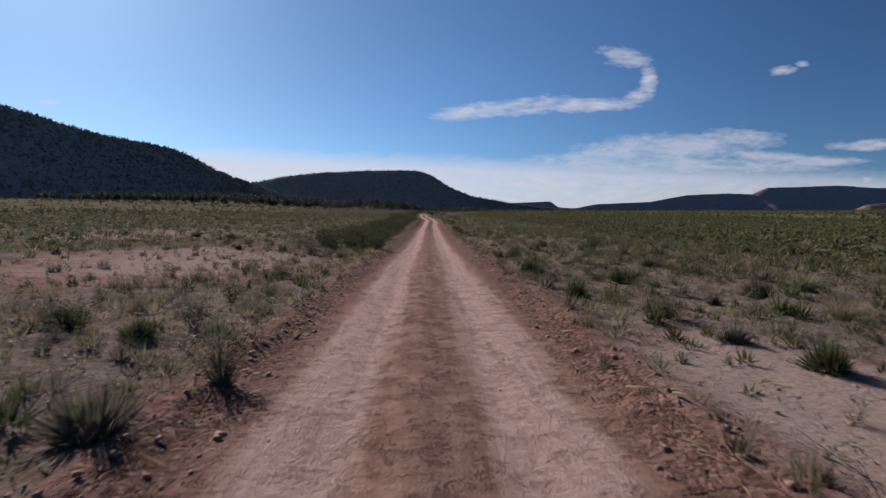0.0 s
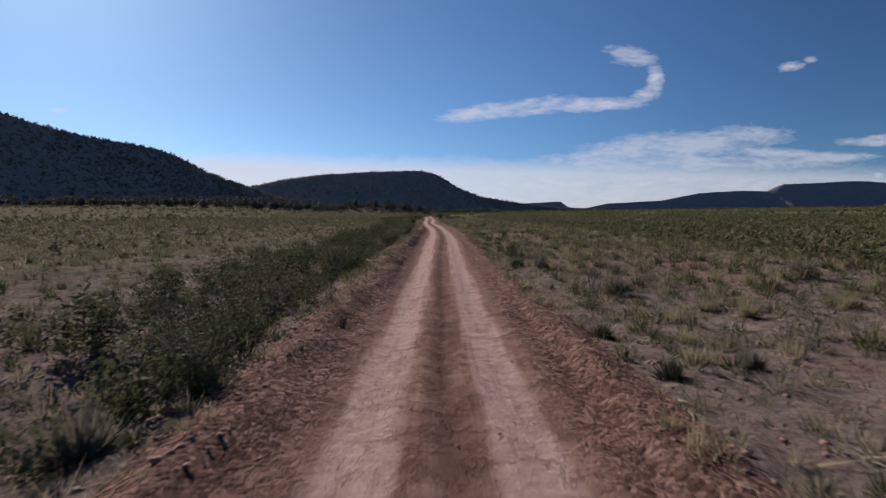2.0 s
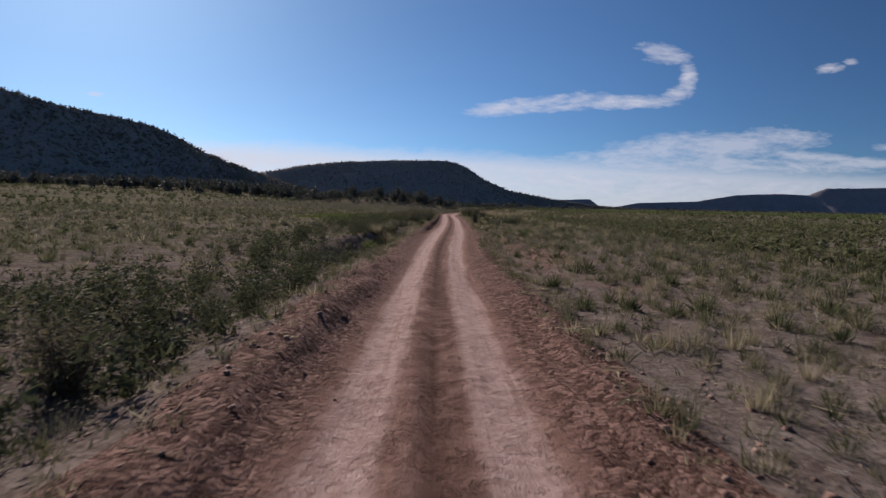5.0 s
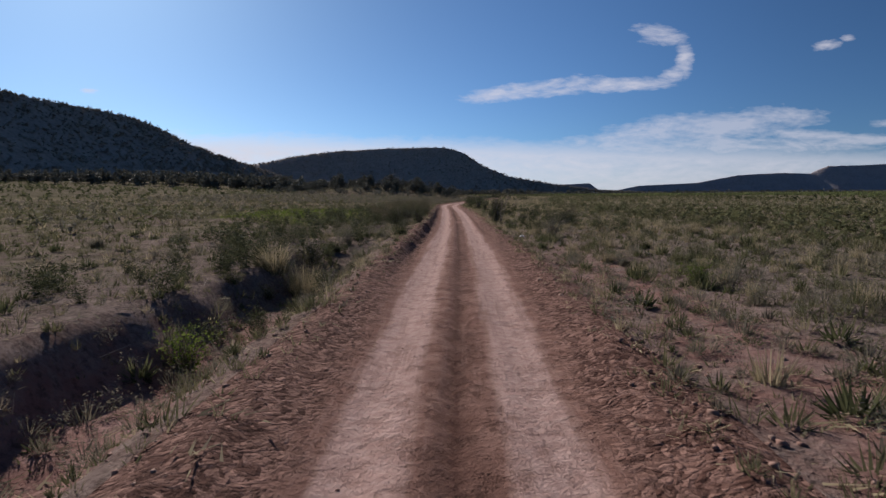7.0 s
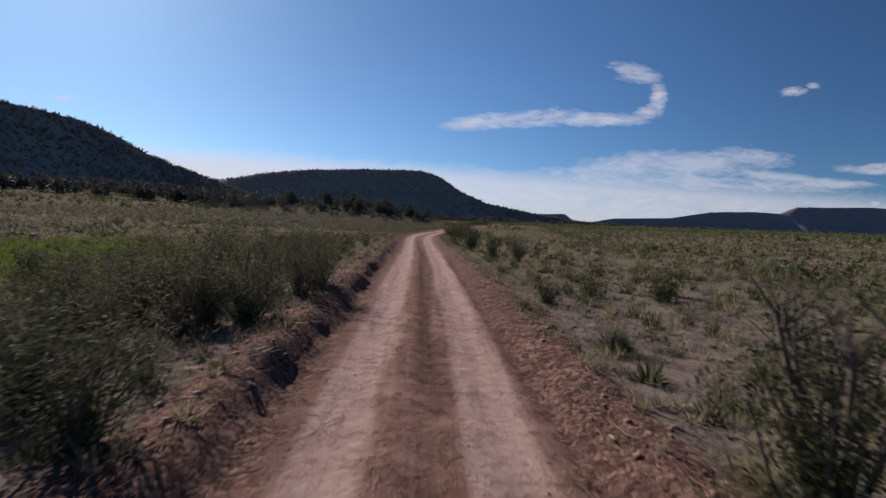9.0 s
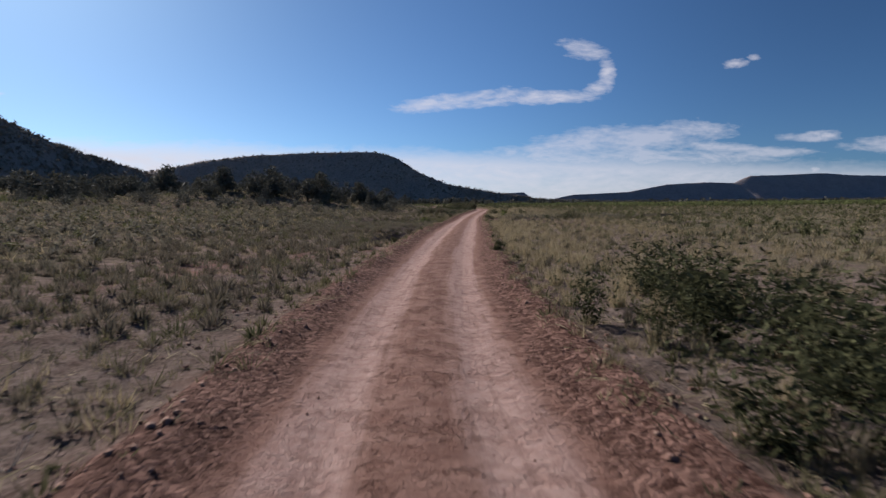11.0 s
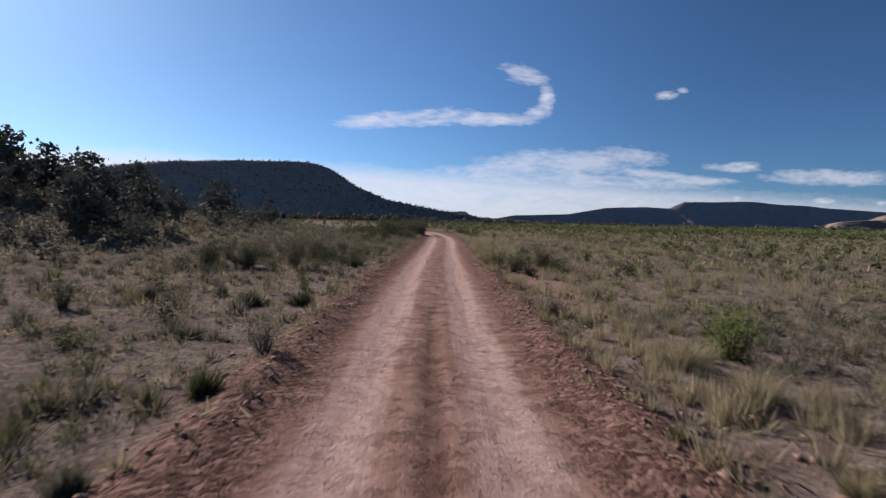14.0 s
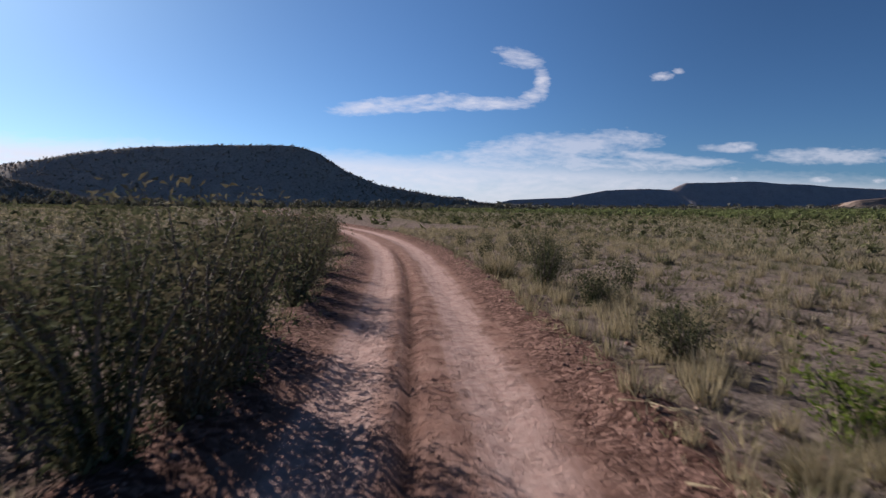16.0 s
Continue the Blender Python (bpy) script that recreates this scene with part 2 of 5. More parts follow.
def make_ground_material():
    k = Mat("plain_soil")
    veg, wet = k.attr("veg"), k.attr("meadow")
    fine, mid, big = k.noise(14.0, 6, 0.65), k.noise(1.7, 5, 0.6), k.noise(0.11, 4, 0.55)
    soil = k.mix(k.ramp(mid, 0.35, 0.68), (0.216, 0.124, 0.106), (0.332, 0.212, 0.190))
    soil = k.mix(k.ramp(k.noise(0.5, 4, 0.6), 0.52, 0.75, 0, 0.55), soil, (0.325, 0.235, 0.205))
    soil = k.mix(k.ramp(fine, 0.45, 0.75, 0, 0.55), soil, (0.075, 0.046, 0.038))
    litter = k.mix(k.ramp(k.math("ADD", k.math("MULTIPLY", fine, 0.6), k.math("MULTIPLY", mid, 0.4)), 0.38, 0.62), (0.106, 0.081, 0.070), (0.238, 0.190, 0.168))
    grass = k.mix(k.ramp(mid, 0.35, 0.65), (0.094, 0.082, 0.058), (0.186, 0.160, 0.116))
    lush = k.ramp(k.math("ADD", k.attr("lush"), k.math("MULTIPLY", k.math("SUBTRACT", k.noise(0.23, 4, 0.6), 0.5), 1.0)), 0.25, 0.8)
    grass = k.mix(k.math("MULTIPLY", lush, 0.85), grass, k.mix(k.ramp(mid, 0.35, 0.65), (0.050, 0.056, 0.024), (0.120, 0.118, 0.058)))
    grass = k.mix(k.ramp(big, 0.42, 0.62), grass, (0.092, 0.088, 0.054))
    streak = k.noise(0.02, 5, 0.6, stretch=(0.35, 1.6, 1.0))
    grass = k.mix(k.ramp(streak, 0.48, 0.62, 0, 0.5), grass, (0.165, 0.146, 0.090))
    col = k.mix(k.ramp(k.math("ADD", veg, k.math("MULTIPLY", k.math("SUBTRACT", mid, 0.5), 0.8)), 0.18, 0.5, 0, 0.9), soil, litter)
    col = k.mix(k.ramp(k.math("ADD", veg, k.math("MULTIPLY", k.math("SUBTRACT", k.noise(1.6, 6, 0.7), 0.5), 2.0)), 0.45, 0.95, 0, 0.92), col, k.mix(k.ramp(k.attr("away"), 0.0, 1.0, 0.0, 1.0), litter, grass))
    col = k.mix(k.ramp(k.noise(6.0, 6, 0.75), 0.50, 0.66, 0, 0.62), col, (0.046, 0.040, 0.034))
    rub = k.attr("rubble")
    cell = k.n.new("ShaderNodeTexVoronoi")
    cell.inputs["Scale"].default_value = 13.0
    warp = k.n.new("ShaderNodeTexNoise")
    warp.inputs["Scale"].default_value, warp.inputs["Detail"].default_value = 3.0, 5.0
    k.l.new(k.pos(), warp.inputs["Vector"])
    bent = k.n.new("ShaderNodeVectorMath")
    bent.operation = "MULTIPLY_ADD"
    k.l.new(warp.outputs["Color"], bent.inputs[0])
    bent.inputs[1].default_value = (0.45, 0.45, 0.45)
    k.l.new(k.pos(), bent.inputs[2])
    k.l.new(bent.outputs[0], cell.inputs["Vector"])
    lum = k.n.new("ShaderNodeRGBToBW")
    k.l.new(cell.outputs["Color"], lum.inputs[0])
    crumbs = k.mix(k.ramp(lum.outputs[0], 0.2, 0.9), (0.082, 0.043, 0.034), (0.255, 0.152, 0.122))
    col = k.mix(k.math("MULTIPLY", k.math("MULTIPLY", rub, 0.8), k.ramp(k.noise(0.9, 5, 0.7), 0.38, 0.60, 0.35, 1.0)), col, crumbs)
    sand = k.mix(k.ramp(fine, 0.35, 0.7), (0.265, 0.200, 0.176), (0.385, 0.295, 0.265))
    col = k.mix(k.ramp(k.math("ADD", k.attr("sand"), k.math("MULTIPLY", k.math("SUBTRACT", mid, 0.5), 0.7)), 0.25, 0.75, 0, 0.9), col, sand)
    col = k.mix(wet, col, k.mix(fine, (0.048, 0.080, 0.016), (0.112, 0.145, 0.032)))
    h = k.math("ADD", k.math("ADD", k.math("MULTIPLY", fine, 0.8), k.math("MULTIPLY", k.noise(45.0, 4, 0.7), 0.35)), k.math("ADD", k.math("MULTIPLY", k.noise(4.0, 7, 0.75), 1.0), k.math("MULTIPLY", k.voronoi(7.0), 0.35)))
    h = k.math("ADD", h, k.math("MULTIPLY", rub, k.math("MULTIPLY", k.math("SUBTRACT", 1.0, cell.outputs["Distance"]), 0.6)))
    return k.surface(col, 0.95, k.bump(h, 0.9, 0.06), spec=0.0)


def make_road_material():
    k = Mat("red_dirt_track")
    lat = k.attr("lateral")
    al = k.math("ABSOLUTE", lat)
    fine, mid = k.noise(22.0, 6, 0.7), k.noise(2.2, 5, 0.6)
    along = k.n.new("ShaderNodeCombineXYZ")
    north = k.n.new("ShaderNodeSeparateXYZ")
    k.l.new(k.pos(), north.inputs[0])
    k.l.new(lat, along.inputs[0])
    k.l.new(north.outputs[1], along.inputs[1])
    along = along.outputs[0]
    long_n = k.noise(1.6, 4, 0.6, along, (2.2, 0.16, 1.0))
    worn = k.attr("worn")
    dirt = k.mix(k.ramp(mid, 0.35, 0.7), k.mix(worn, (0.225, 0.130, 0.104), (0.170, 0.093, 0.073)), k.mix(worn, (0.305, 0.192, 0.158), (0.265, 0.160, 0.130)))
    dirt = k.mix(k.ramp(fine, 0.5, 0.78, 0, 0.5), dirt, (0.125, 0.070, 0.058))
    wheel = k.math("SUBTRACT", 1.0, k.ramp(k.math("ABSOLUTE", k.math("SUBTRACT", k.math("ADD", al, k.math("MULTIPLY", k.math("SUBTRACT", long_n, 0.5), 0.5)), 0.8)), 0.22, 0.50))
    dirt = k.mix(k.math("MULTIPLY", wheel, 0.85), dirt, k.mix(k.ramp(k.noise(7.0, 5, 0.65), 0.35, 0.65), (0.350, 0.231, 0.203), (0.440, 0.311, 0.275)))
    crumbled = k.ramp(k.noise(2.4, 7, 0.75, stretch=(1.0, 0.8, 1.0)), 0.51, 0.60)
    crumbled = k.math("MULTIPLY", crumbled, k.math("SUBTRACT", 1.0, k.math("MULTIPLY", wheel, 0.55)))
    dirt = k.mix(k.math("MULTIPLY", crumbled, 0.62), dirt, k.mix(fine, (0.125, 0.064, 0.050), (0.255, 0.145, 0.116)))
    lines = k.noise(3.2, 5, 0.65, along, (2.0, 0.10, 1.0))
    dirt = k.mix(k.ramp(lines, 0.50, 0.66, 0, 0.30), dirt, (0.130, 0.072, 0.056))
    dirt = k.mix(k.ramp(lines, 0.34, 0.46, 0.20, 0.0), dirt, (0.400, 0.262, 0.220))
    rut_and_shade = k.attr("rut_and_shade")
    # darkens the ruts, and paints the bank's shade along the western edge
    dirt = k.mix(k.math("MULTIPLY", rut_and_shade, k.ramp(k.noise(4.0, 5, 0.7), 0.3, 0.55, 0.45, 0.9)), dirt, (0.078, 0.040, 0.031))
    edge = k.ramp(k.math("ADD", al, k.math("MULTIPLY", k.math("SUBTRACT", mid, 0.5), 0.9)), 1.2, 1.6)
    cell = k.n.new("ShaderNodeTexVoronoi")
    cell.inputs["Scale"].default_value = 14.0
    warp = k.n.new("ShaderNodeTexNoise")
    warp.inputs["Scale"].default_value, warp.inputs["Detail"].default_value = 3.0, 5.0
    k.l.new(k.pos(), warp.inputs["Vector"])
    bent = k.n.new("ShaderNodeVectorMath")
    bent.operation = "MULTIPLY_ADD"
    k.l.new(warp.outputs["Color"], bent.inputs[0])
    bent.inputs[1].default_value = (0.45, 0.45, 0.45)
    k.l.new(k.pos(), bent.inputs[2])
    k.l.new(bent.outputs[0], cell.inputs["Vector"])
    lum = k.n.new("ShaderNodeRGBToBW")
    k.l.new(cell.outputs["Color"], lum.inputs[0])
    crumbs = k.mix(k.ramp(lum.outputs[0], 0.2, 0.9), (0.080, 0.042, 0.033), (0.245, 0.146, 0.118))
    dirt = k.mix(k.math("MULTIPLY", edge, 0.95), dirt, crumbs)
    h = k.math("ADD", k.math("MULTIPLY", fine, 0.5), k.math("ADD", k.math("MULTIPLY", k.noise(5.0, 6, 0.7), 0.9), k.math("MULTIPLY", k.noise(3.0, 5, 0.65, stretch=(1.6, 0.6, 1.0)), 0.3)))
    h = k.math("ADD", h, k.math("MULTIPLY", edge, k.math("MULTIPLY", k.math("SUBTRACT", 1.0, cell.outputs["Distance"]), 0.8)))
    h = k.math("SUBTRACT", h, k.math("MULTIPLY", crumbled, 0.5))
    return k.surface(dirt, 0.93, k.bump(h, 0.95, 0.065), spec=0.02)


def make_leaf_material(name, dark, light, translucent, patch=1.3):
    k = Mat(name)
    rnd = k.n.new("ShaderNodeNewGeometry").outputs["Random Per Island"]
    inst = k.n.new("ShaderNodeObjectInfo").outputs["Random"]
    f = k.math("ADD", k.math("MULTIPLY", rnd, 0.55), k.math("ADD", k.math("MULTIPLY", inst, 0.25), k.math("MULTIPLY", k.noise(patch, 3), 0.4)))
    return k.surface(k.mix(k.ramp(f, 0.15, 0.95), dark, light), 0.8, None, translucent, spec=0.03)


def make_wood_material():
    k = Mat("grey_bark")
    f = k.noise(30.0, 5, 0.7, stretch=(1, 1, 0.25))
    return k.surface(k.mix(f, (0.07, 0.052, 0.04), (0.24, 0.205, 0.17)), 0.9, k.bump(f, 0.5, 0.01))


def make_hill_material(name, scrub, earth, amount):
    k = Mat(name)
    a, b = k.noise(0.09, 6, 0.7), k.noise(0.018, 4, 0.6)
    f = k.ramp(k.math("ADD", k.math("MULTIPLY", a, 0.7), k.math("MULTIPLY", b, 0.5)), amount - 0.16, amount + 0.1)
    col = k.mix(f, scrub, earth)
    col = k.mix(k.ramp(k.noise(0.35, 4, 0.7), 0.45, 0.65, 0, 0.6), col, tuple(0.55 * c for c in scrub))
    return k.surface(col, 0.95, k.bump(a, 0.6, 2.0), spec=0.05)


def make_rock_material():
    k = Mat("red_clod")
    f = k.noise(9.0, 5, 0.65)
    inst = k.n.new("ShaderNodeNewGeometry").outputs["Random Per Island"]
    c = k.mix(f, (0.145, 0.076, 0.058), (0.290, 0.178, 0.140))
    c = k.mix(k.ramp(inst, 0.7, 1.0, 0, 0.5), c, (0.33, 0.24, 0.19))
    return k.surface(c, 0.9, k.bump(f, 0.6, 0.02))


M_GROUND, M_ROAD, M_ROCK, M_WOOD = make_ground_material(), make_road_material(), make_rock_material(), make_wood_material()
M_SHRUB = make_leaf_material("olive_shrub_leaf", (0.030, 0.035, 0.018), (0.118, 0.122, 0.064), 0.24)
M_GREEN = make_leaf_material("fresh_green_leaf", (0.055, 0.085, 0.015), (0.165, 0.205, 0.045), 0.42)
M_WILLOW = make_leaf_material("green_brush_leaf", (0.070, 0.090, 0.034), (0.165, 0.185, 0.080), 0.35)
M_SCRUB = make_leaf_material("dull_scrub_leaf", (0.044, 0.052, 0.025), (0.158, 0.160, 0.080), 0.28)
M_MOUND = make_leaf_material("dry_cushion_blade", (0.088, 0.078, 0.060), (0.255, 0.216, 0.158), 0.25)
M_GREY = make_leaf_material("grey_sage_leaf", (0.078, 0.071, 0.052), (0.215, 0.194, 0.146), 0.3)
M_STRAW = make_leaf_material("straw_grass_blade", (0.160, 0.136, 0.082), (0.420, 0.350, 0.225), 0.34)
M_TUFT = make_leaf_material("olive_grass_blade", (0.060, 0.062, 0.032), (0.190, 0.176, 0.096), 0.25)
M_BRUSH = make_leaf_material("brown_green_brush_leaf", (0.058, 0.052, 0.034), (0.165, 0.142, 0.088), 0.3)
M_PINE = make_leaf_material("dark_pinyon_needle", (0.080, 0.080, 0.066), (0.135, 0.132, 0.108), 0.12)
# hill scrub and slopes: base colours paled to stand in for distance haze
M_JUNIPER = make_leaf_material("hazed_hill_juniper", (0.205, 0.182, 0.158), (0.300, 0.262, 0.222), 0.1)
M_HILL = make_hill_material("hazed_wooded_hill", (0.300, 0.255, 0.225), (0.380, 0.315, 0.270), 0.68)
# mesa rock tinted towards violet, distance haze painted into the colour
M_MESA = make_hill_material("hazed_far_mesa", (0.27, 0.238, 0.248), (0.37, 0.318, 0.310), 0.58)
M_OUTCROP = make_hill_material("pink_sandstone", (0.15, 0.112, 0.095), (0.24, 0.182, 0.150), 0.5)


# ---- noise for shapes ----
def hash2(i, j, seed):
    n = (i * 374761393 + j * 668265263 + seed * 1442695041) & 0xFFFFFFFF
    n = ((n ^ (n >> 13)) * 1274126177) & 0xFFFFFFFF
    return ((n ^ (n >> 16)) & 0xFFFF) / 65535.0


def lattice(x, y, seed=0):
    """Smooth noise from 0 to 1 over arrays."""
    x, y = np.broadcast_arrays(np.asarray(x, float), np.asarray(y, float))
    i, j = np.floor(x).astype(np.int64), np.floor(y).astype(np.int64)
    u, v = x - i, y - j
    u, v = u * u * (3 - 2 * u), v * v * (3 - 2 * v)
    a = hash2(i, j, seed) * (1 - u) + hash2(i + 1, j, seed) * u
    b = hash2(i, j + 1, seed) * (1 - u) + hash2(i + 1, j + 1, seed) * u
    return a * (1 - v) + b * v


def fbm(x, y, octaves=4, seed=0, gain=0.5):
    total, amp, norm = 0.0, 1.0, 0.0
    for o in range(octaves):
        total = total + amp * lattice(np.asarray(x) * 2 ** o, np.asarray(y) * 2 ** o, seed + o)
        norm, amp = norm + amp, amp * gain
    return total / norm


def smooth(x, lo, hi):
    t = np.clip((np.asarray(x, float) - lo) / (hi - lo), 0, 1)
    return t * t * (3 - 2 * t)


def bell(y, d, spot):
    yc, dc, ry, rd, s = spot
    return s * np.exp(-((y - yc) / ry) ** 2 - ((d - dc) / rd) ** 2)


# bare patches beside the track: y, offset from the middle of the track, half sizes, strength
BARE = [(6.5, 4.4, 5, 2.0, 1.0), (23, -9.5, 8, 6.5, 0.75), (33.7, 3.6, 9, 1.3, 0.7), (55.5, 6.5, 9.1, 3.0, 0.45), (77.3, 8, 11.7, 4, 0.35), (105.8, 5.5, 9.1, 2.8, 0.7), (135.0, 5.5, 11.7, 3, 0.35), (180.1, 3.7, 13.5, 1.7, 0.62), (180.1, -4.2, 12.6, 1.6, 0.62), (314.4, -2.5, 15.9, 1.6, 0.6), (327.9, 9.5, 7.3, 4, 0.45), (341.5, 3, 6.1, 1.3, 0.8), (369.8, 3.5, 15.6, 1.3, 0.8), (293.2, -7, 10.1, 3, 0.45)]
MEADOWS = [(344, -8.5, 6, 4.0, 1.2), (232.1, -14.5, 10.4, 7, 1.1), (214.8, -10, 5.2, 3, 0.6), (340.8, -6.5, 5.3, 2.8, 1.0), (346.7, -5.8, 3.5, 2.8, 0.9), (342.2, -4.2, 2.8, 1.0, 0.4)]


# pale washed sand, in the same terms
SANDS = [(6.5, 4.5, 5, 2.0, 0.95), (24, -9.5, 8, 6.5, 0.75), (46, -22, 14, 10, 0.6), (310.7, 5.5, 9.5, 2.6, 0.3), (347.4, 4.2, 2.8, 1.6, 0.5), (104.3, 5.5, 7.8, 2.5, 0.55), (326.8, 6.5, 7.2, 3.2, 0.4), (295.8, -9, 12.6, 5, 0.4)]


def half_width(y):
    """Half the width of the driven dirt."""
    return np.interp(y, [0, 22, 48, 165, 195, 285, 305, 335, 350], [1.95, 1.80, 1.28, 1.25, 1.45, 1.48, 1.66, 1.60, 1.48]) + 0.08 * np.sin(np.asarray(y) / 7.0)


def vegetation(y, d):
    """How much of the soil is grown over, 0 to 1."""
    v = 0.80 + 0.60 * (fbm(d / 5.0, y / 5.0, 3, 11) - 0.5) + 0.35 * (fbm(d / 30.0, y / 30.0, 2, 17) - 0.5)
    for spot in BARE:
        v = v - bell(y, d, spot)
    v = v * smooth(np.abs(d) - half_width(y), 0.25, 1.15)
    far = smooth(np.abs(d), 25, 90)
    return np.clip(v * (1 - far) + far * np.clip(v + 0.2, 0, 1), 0, 1)


# the channel of the wash beyond the bite that it has cut beside the track: offset, north, half width
GULLY = [(8.0, 342.5, 1.5), (14, 345.5, 1.6), (20, 350.3, 1.8), (28, 356.3, 2.2), (40, 359.3, 2.4), (60, 364.3, 2.2)]


def gully_depth(d, y):
    """How deep the wash is cut, given the offset from the track."""
    best = np.full(np.broadcast(d, y).shape, 1e9)
    for (ax, ay, aw), (bx, by, bw) in zip(GULLY[:-1], GULLY[1:]):
        t = np.clip(((d - ax) * (bx - ax) + (y - ay) * (by - ay)) / ((bx - ax) ** 2 + (by - ay) ** 2), 0, 1)
        best = np.minimum(best, np.hypot(d - ax - t * (bx - ax), y - ay - t * (by - ay)) - aw - t * (bw - aw))
    ragged = 0.75 * (fbm(d / 0.9, y / 0.9, 3, 41) - 0.5)
    channel = 1.1 * (1 - smooth(best + 1.2 * ragged, -1.3, 0.35))
    lip = smooth(y - 337.8 - 0.10 * (d - 2) + ragged, 0.0, 0.45)
    edge = smooth(d - 2.35 - 0.9 * smooth(y, 346, 352) + 1.2 * ragged + 0.6 * smooth(y, 337, 338.5) * (1 - smooth(y, 339.5, 341.5)), 0.0, 0.5)
    rise = (1 - smooth(y - 340.6 - 0.24 * (d - 2.5) + ragged, 0.0, 6.0)) * (1 - 0.55 * smooth(d, 4, 8.5)) * (1 - smooth(d, 8, 17))
    return np.maximum(channel, 1.45 * lip * edge * rise)


def height(d, y):
    """The ground's height at an offset d from the middle of the track."""
    x = track_x(y) + d
    ad = np.abs(d)
    off = smooth(ad, 2.2, 5.0)
    z = off * (0.34 * (fbm(x / 9.0, y / 9.0, 3, 3) - 0.5) + 0.17 * (fbm(x / 1.3, y / 1.3, 3, 5) - 0.5))
    z = z + smooth(ad, 2.0, 2.8) * (1 - smooth(ad, 20, 60)) * 0.12 * (fbm(x / 0.42, y / 0.42, 2, 9) - 0.45)
    # wheel ruts, the hump between them, raised shoulders
    wob = 0.16 * (fbm(y / 6.0, 0.3, 2, 21) - 0.5)
    z = z - 0.05 * np.exp(-((ad - 0.8 - wob) / 0.26) ** 2) + 0.025 * np.exp(-(d / 0.35) ** 2)
    z = z + (0.03 + 0.20 * fbm(y / 1.2, d * 2, 3, 25)) * np.exp(-((ad - half_width(y) - 0.6 - 0.5 * wob) / 0.42) ** 2)
    z = z + (1 - off) * 0.013 * (fbm(x / 0.9, y / 0.9, 2, 29) - 0.5)
    z = z - RUT_DEPTH * rut_and_shade_line(d, y)
    # ditches and a cut bank along the western edge
    ragged = 0.8 * (fbm(y / 2.2, d / 2.2, 3, 33) - 0.5)
    z = z - 0.30 * np.exp(-((d + 3.7 + ragged) / 0.8) ** 2) * smooth(y, 19.8, 35.0) * (1 - smooth(y, 161.3, 170.7))
    z = z - 1.0 * smooth(d + 1.2 * ragged, -5.9, -4.8) * (1 - smooth(d + 0.4 * ragged, -4.3, -2.4)) * smooth(y, 163.9, 171.8) * (1 - smooth(y, 190.9, 198.3))
    z = z - 0.75 * np.exp(-np.abs((d + 4.0 + 0.4 * ragged) / 0.85) ** 3) * smooth(y, 305.5, 310) * (1 - smooth(y, 318, 324))
    z = z - 1.1 * np.exp(-((d + 9.0 + ragged) / 4.5) ** 2) * smooth(y, 329.9, 337.4) * (1 - smooth(y, 348.4, 353.5))
    cut = smooth(y, 48, 80) * (1 - smooth(y, 160, 170)) + 0.8 * smooth(y, 184, 194) * (1 - smooth(y, 246, 262))
    side = -d - half_width(y) - 0.45 * ragged - 0.5 * (fbm(d / 0.7, y / 0.7, 2, 39) - 0.5)
    z = z + (0.10 + 0.22 * fbm(d / 1.1, y / 1.1, 3, 37)) * cut * smooth(side, 0.08, 0.55) * (1 - 0.75 * smooth(-d, 2.6, 4.2))
    z = z - gully_depth(d, y)
    # the valley side climbs to the west, with a wooded knoll
    z = z + np.clip(-d - 10, 0, 420) * (0.012 + 0.022 * smooth(y, 250.6, 340.1)) * (1 - 0.6 * smooth(y, 476.9, 716.9))
    z = z + 3.2 * np.exp(-(((d + 44) / 25) ** 2 + ((y - 394) / 24) ** 2))
    z = z + 3.6 * np.exp(-(((x + 154) / 84) ** 2 + ((y - 504) / 56) ** 2))
    z = z + smooth(ad, 40, 200) * 1.2 * (fbm(x / 90.0, y / 90.0, 2, 51) - 0.5)
    return z


RUT_DEPTH = 0.11


